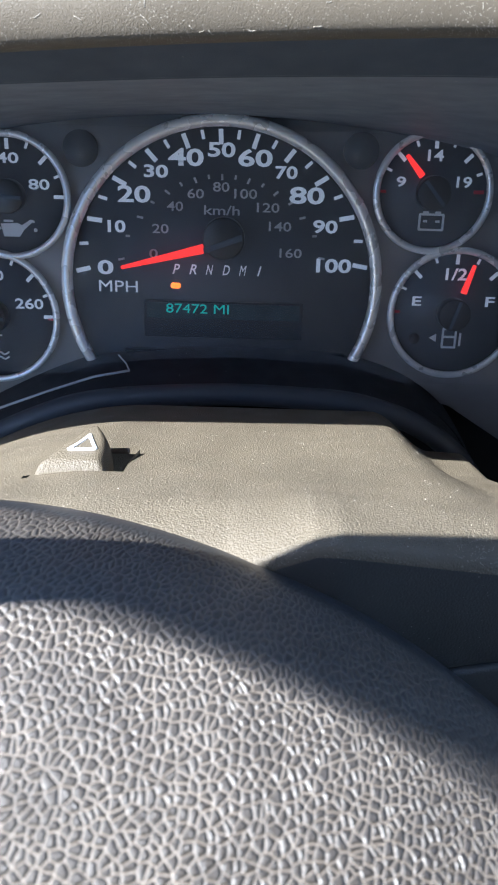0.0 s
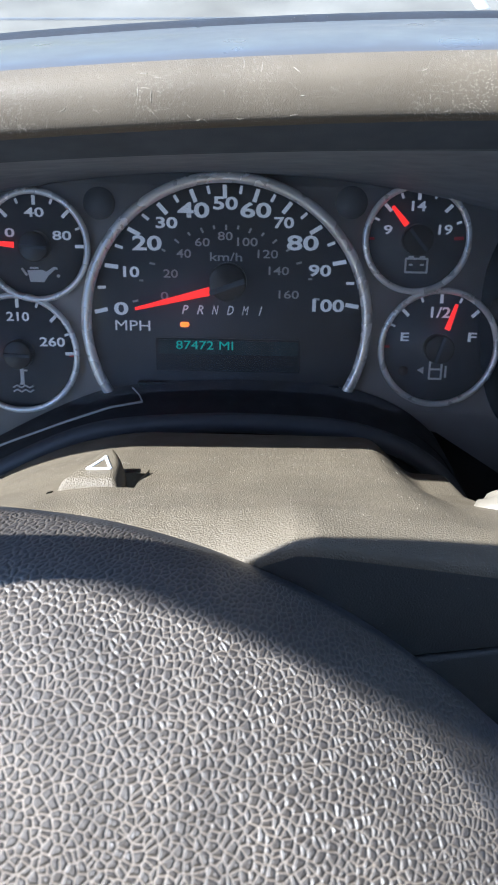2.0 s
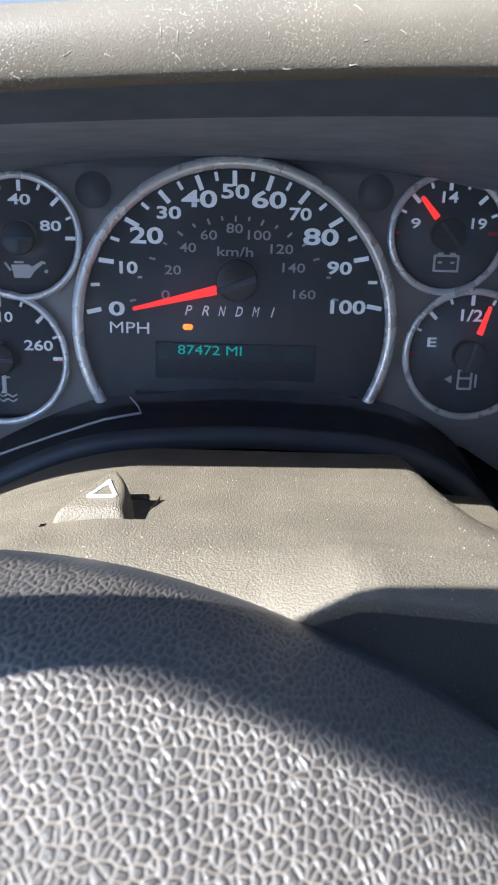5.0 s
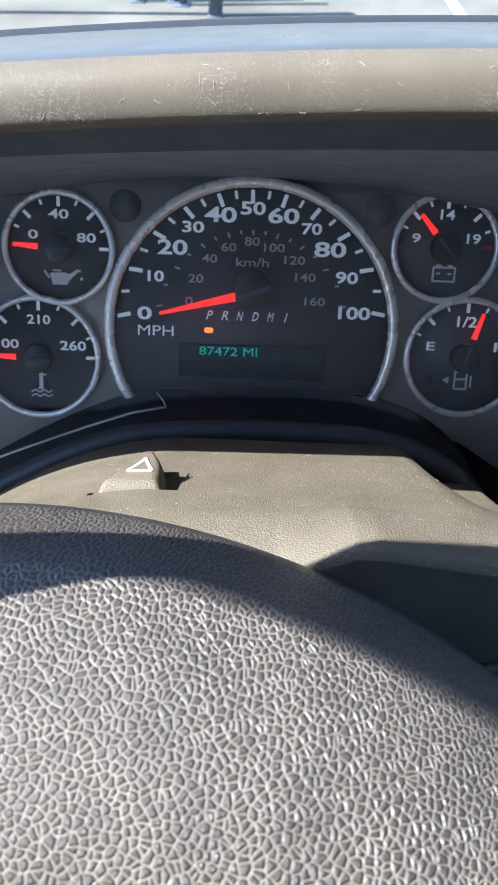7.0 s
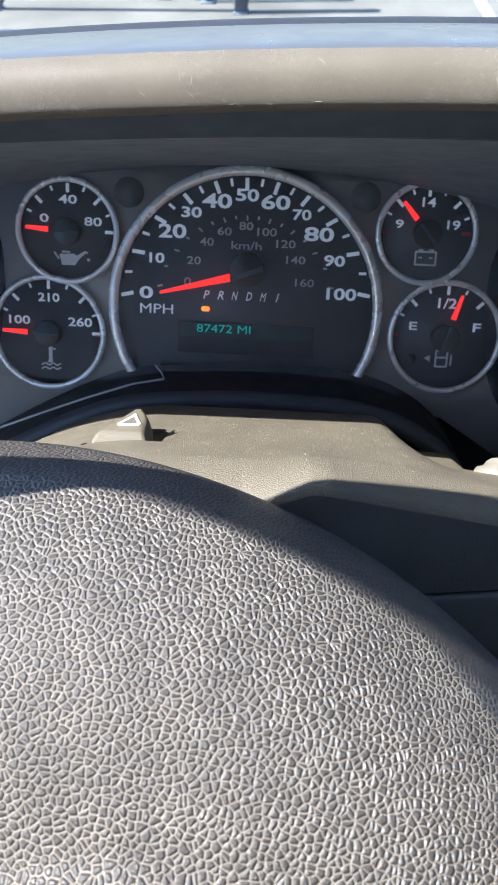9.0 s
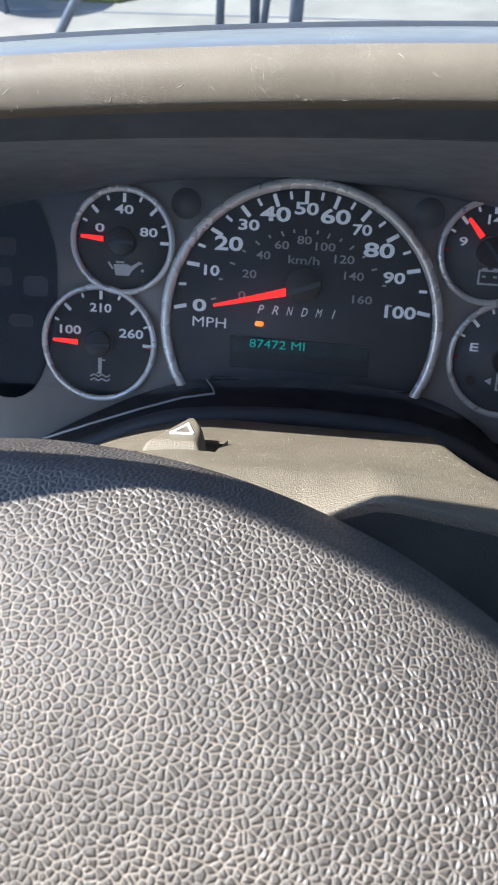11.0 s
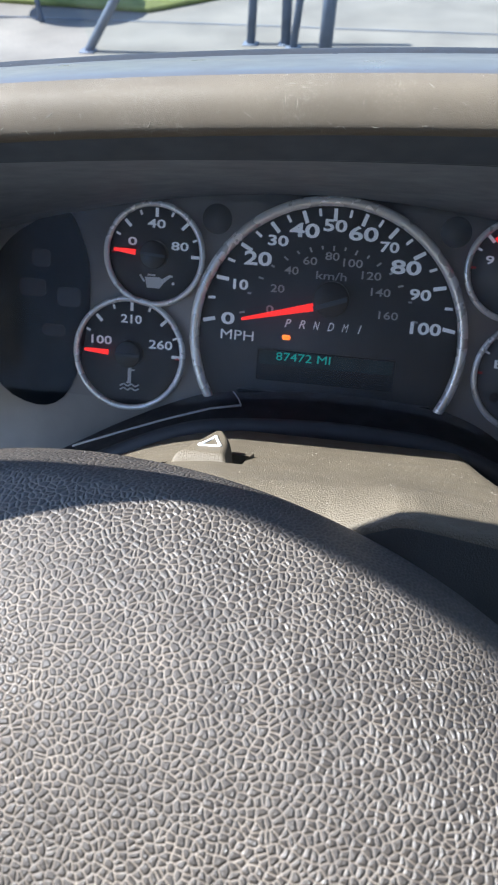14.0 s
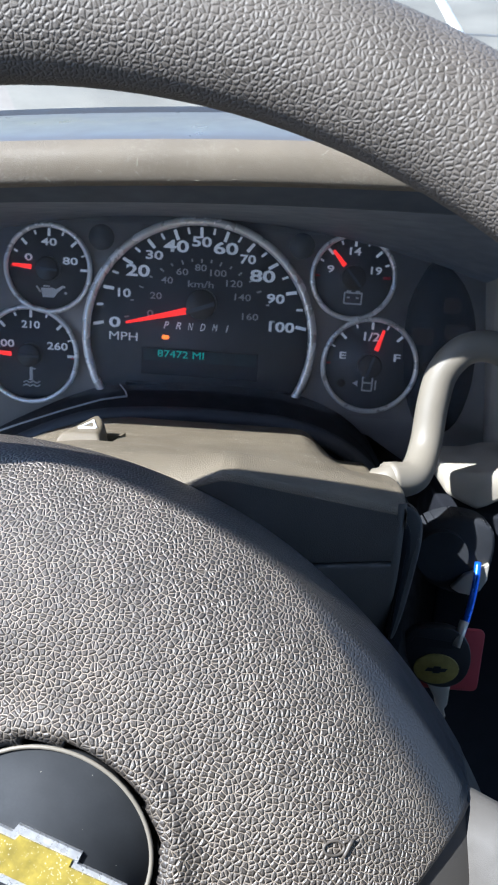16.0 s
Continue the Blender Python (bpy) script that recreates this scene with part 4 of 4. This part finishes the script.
for step in STEPS:
    row = []
    for k in range(TURNS):
        a = 2 * math.pi * k / TURNS
        oval, cut = pad_radius(a)
        r = step * cut
        z = pad_height(r / oval) - 0.004 * max(0.0, (r / cut - 0.96) / 0.04) ** 2 * min(1.0, (oval - cut) / 0.01)
        e = math.hypot(r * math.cos(a) / 0.0305, r * math.sin(a) / 0.0260)
        z += 0.004 * math.exp(-((e - 1.18) / 0.14) ** 2) - (0.004 if e < 1.0 else 0.0)
        row.append((r * math.cos(a), r * math.sin(a) - 0.0028 * min(1.0, step / 0.5), z))
        # grain fades at the side; the same values paint the flank's shade
        side = min(1.0, max(0.0, (math.degrees(a if a <= math.pi else 2 * math.pi - a) - 38) / 30))
        face = min(1.0, max(0.0, (0.890 + 0.046 * side - r / oval) / (0.09 - 0.075 * side)))
        grained.append(max(face, 0.10 + 0.66 * side) * (0.6 + 0.4 * min(1.0, max(0.0, (e - 1.02) / 0.16))))
    rows.append(row)
for drop, grow in ((0.012, 1.004), (0.03, 0.99), (0.05, 0.95)):
    rows.append([(p[0] * grow, p[1] * grow, p[2] - drop) for p in rows[len(STEPS) - 1]])
bm = grid(rows, close_v=True)
bmesh.ops.recalc_face_normals(bm, faces=bm.faces)
pad = part("airbag_pad", bm, "pad", wheel, "domed pebble-grained airbag cover with pale creases and painted shade on its flank")
held = pad.data.attributes.new("grained", "FLOAT", "POINT")
for k, v in enumerate(grained):
    held.data[k].value = v
set_lay(pad, [(p[0] * (1 - 2.5 * p[2]), p[1] * (1 - 2.5 * p[2]), 0.0) for row in rows for p in row])
# smooth shell that the grained panel sits in, showing beyond its seams
rows = []
for i in range(30):
    row = []
    for k in range(144):
        a = 2 * math.pi * k / 144
        oval, cut = pad_radius(a)
        r = (0.5 + 0.5 * i / 29) * oval * 0.998
        row.append((r * math.cos(a), r * math.sin(a) - 0.0028, pad_height(r / oval) - 0.0028))
    rows.append(row)
bm = grid(rows, close_v=True)
bmesh.ops.recalc_face_normals(bm, faces=bm.faces)
part("pad_surround", bm, "silver", wheel, "smooth satin grey surround of the pad")
MC, ML = Vector((0.0722, 0.0264)), radians(19)


def mark_at(u, v):
    """A point of the moulded airbag mark, u across and v up in millimetres as it stands with the wheel turned."""
    x, y = MC.x + (u * math.cos(ML) - v * math.sin(ML)) / 1000, MC.y + (u * math.sin(ML) + v * math.cos(ML)) / 1000
    return (x, y, pad_z(x, y) + 0.0003)


part("moulded_mark", tube([mark_at(2.9 * math.cos(2 * math.pi * k / 28), 1.8 * math.sin(2 * math.pi * k / 28)) for k in range(28)], 0.00042, 8, closed=True), "mark", pad, "small moulded airbag mark")
part("moulded_mark", tube([mark_at(-3.6 + 0.45 * k, 2.9 - 0.5 * k) for k in range(5)], 0.0004, 8), "mark", pad)
part("moulded_mark", tube([mark_at(5.2 - 0.62 * k, 1.9 - 1.1 * k) for k in range(5)], [0.00075, 0.0007, 0.00065, 0.0006, 0.00045], 8), "mark", pad)
part("moulded_mark", tube([mark_at(2.4 + 0.7 * k, 1.2 + 0.18 * k) for k in range(4)], 0.0004, 8), "mark", pad)
N = 64
badge = part("badge", slab([(0.0285 * math.cos(2 * math.pi * k / N), 0.0240 * math.sin(2 * math.pi * k / N)) for k in range(N)], -0.008, -0.0006, axis="z"), "badge", wheel, "oval black badge with a worn gold emblem")
part("badge_ring", tube([(0.0289 * math.cos(2 * math.pi * k / N), 0.0244 * math.sin(2 * math.pi * k / N), -0.0004) for k in range(N)], 0.0006, 8, closed=True), "lever", badge, "worn silver rim")
BOW = [(-0.0251, -0.0072), (-0.0190, 0.0005), (-0.0090, 0.0004), (-0.0083, 0.0027), (0.0100, 0.0027), (0.0098, -0.0002), (0.0240, -0.0002), (0.0174, -0.0092), (0.0080, -0.0092), (0.0078, -0.0122), (-0.0097, -0.0122), (-0.0104, -0.0085), (-0.0194, -0.0085)]
part("emblem_border", slab(BOW, -0.0006, 0.0008, axis="z"), "worn", badge, "scratched silver emblem border", smooth=False)
part("emblem", slab([(x * 0.84, -0.0048 + (y + 0.0048) * 0.70) for x, y in BOW], 0.0008, 0.0013, axis="z"), "gold", badge, "worn gold emblem", smooth=False)
for sx in (-1, 1):
    rows = []
    for i in range(14):
        s = i / 13
        x = 0.104 + (RIM_R - 0.004 - 0.104) * s
        z = -0.053 + (RIM_UP + 0.053) * (s * s * (3 - 2 * s))
        half = 0.038 + 0.010 * min(1.0, s * 4) - 0.012 * math.sin(math.pi * min(1, s * 1.1))
        row = []
        for k in range(32):
            b = 2 * math.pi * k / 32
            row.append((sx * x, 0.010 + half * math.copysign(abs(math.cos(b)) ** 0.8, math.cos(b)), z + 0.014 * math.copysign(abs(math.sin(b)) ** 0.9, math.sin(b))))
        rows.append(row)
    bm = grid(rows, close_v=True)
    bmesh.ops.recalc_face_normals(bm, faces=bm.faces)
    part("spoke", bm, "silver", wheel, "silver painted spoke")
part("hub_shell", tube([(0, 0, -0.060), (0, 0, -0.10), (0, 0, -0.135)], [0.094, 0.097, 0.096], 48), "shroud", wheel, "black shell behind the pad")
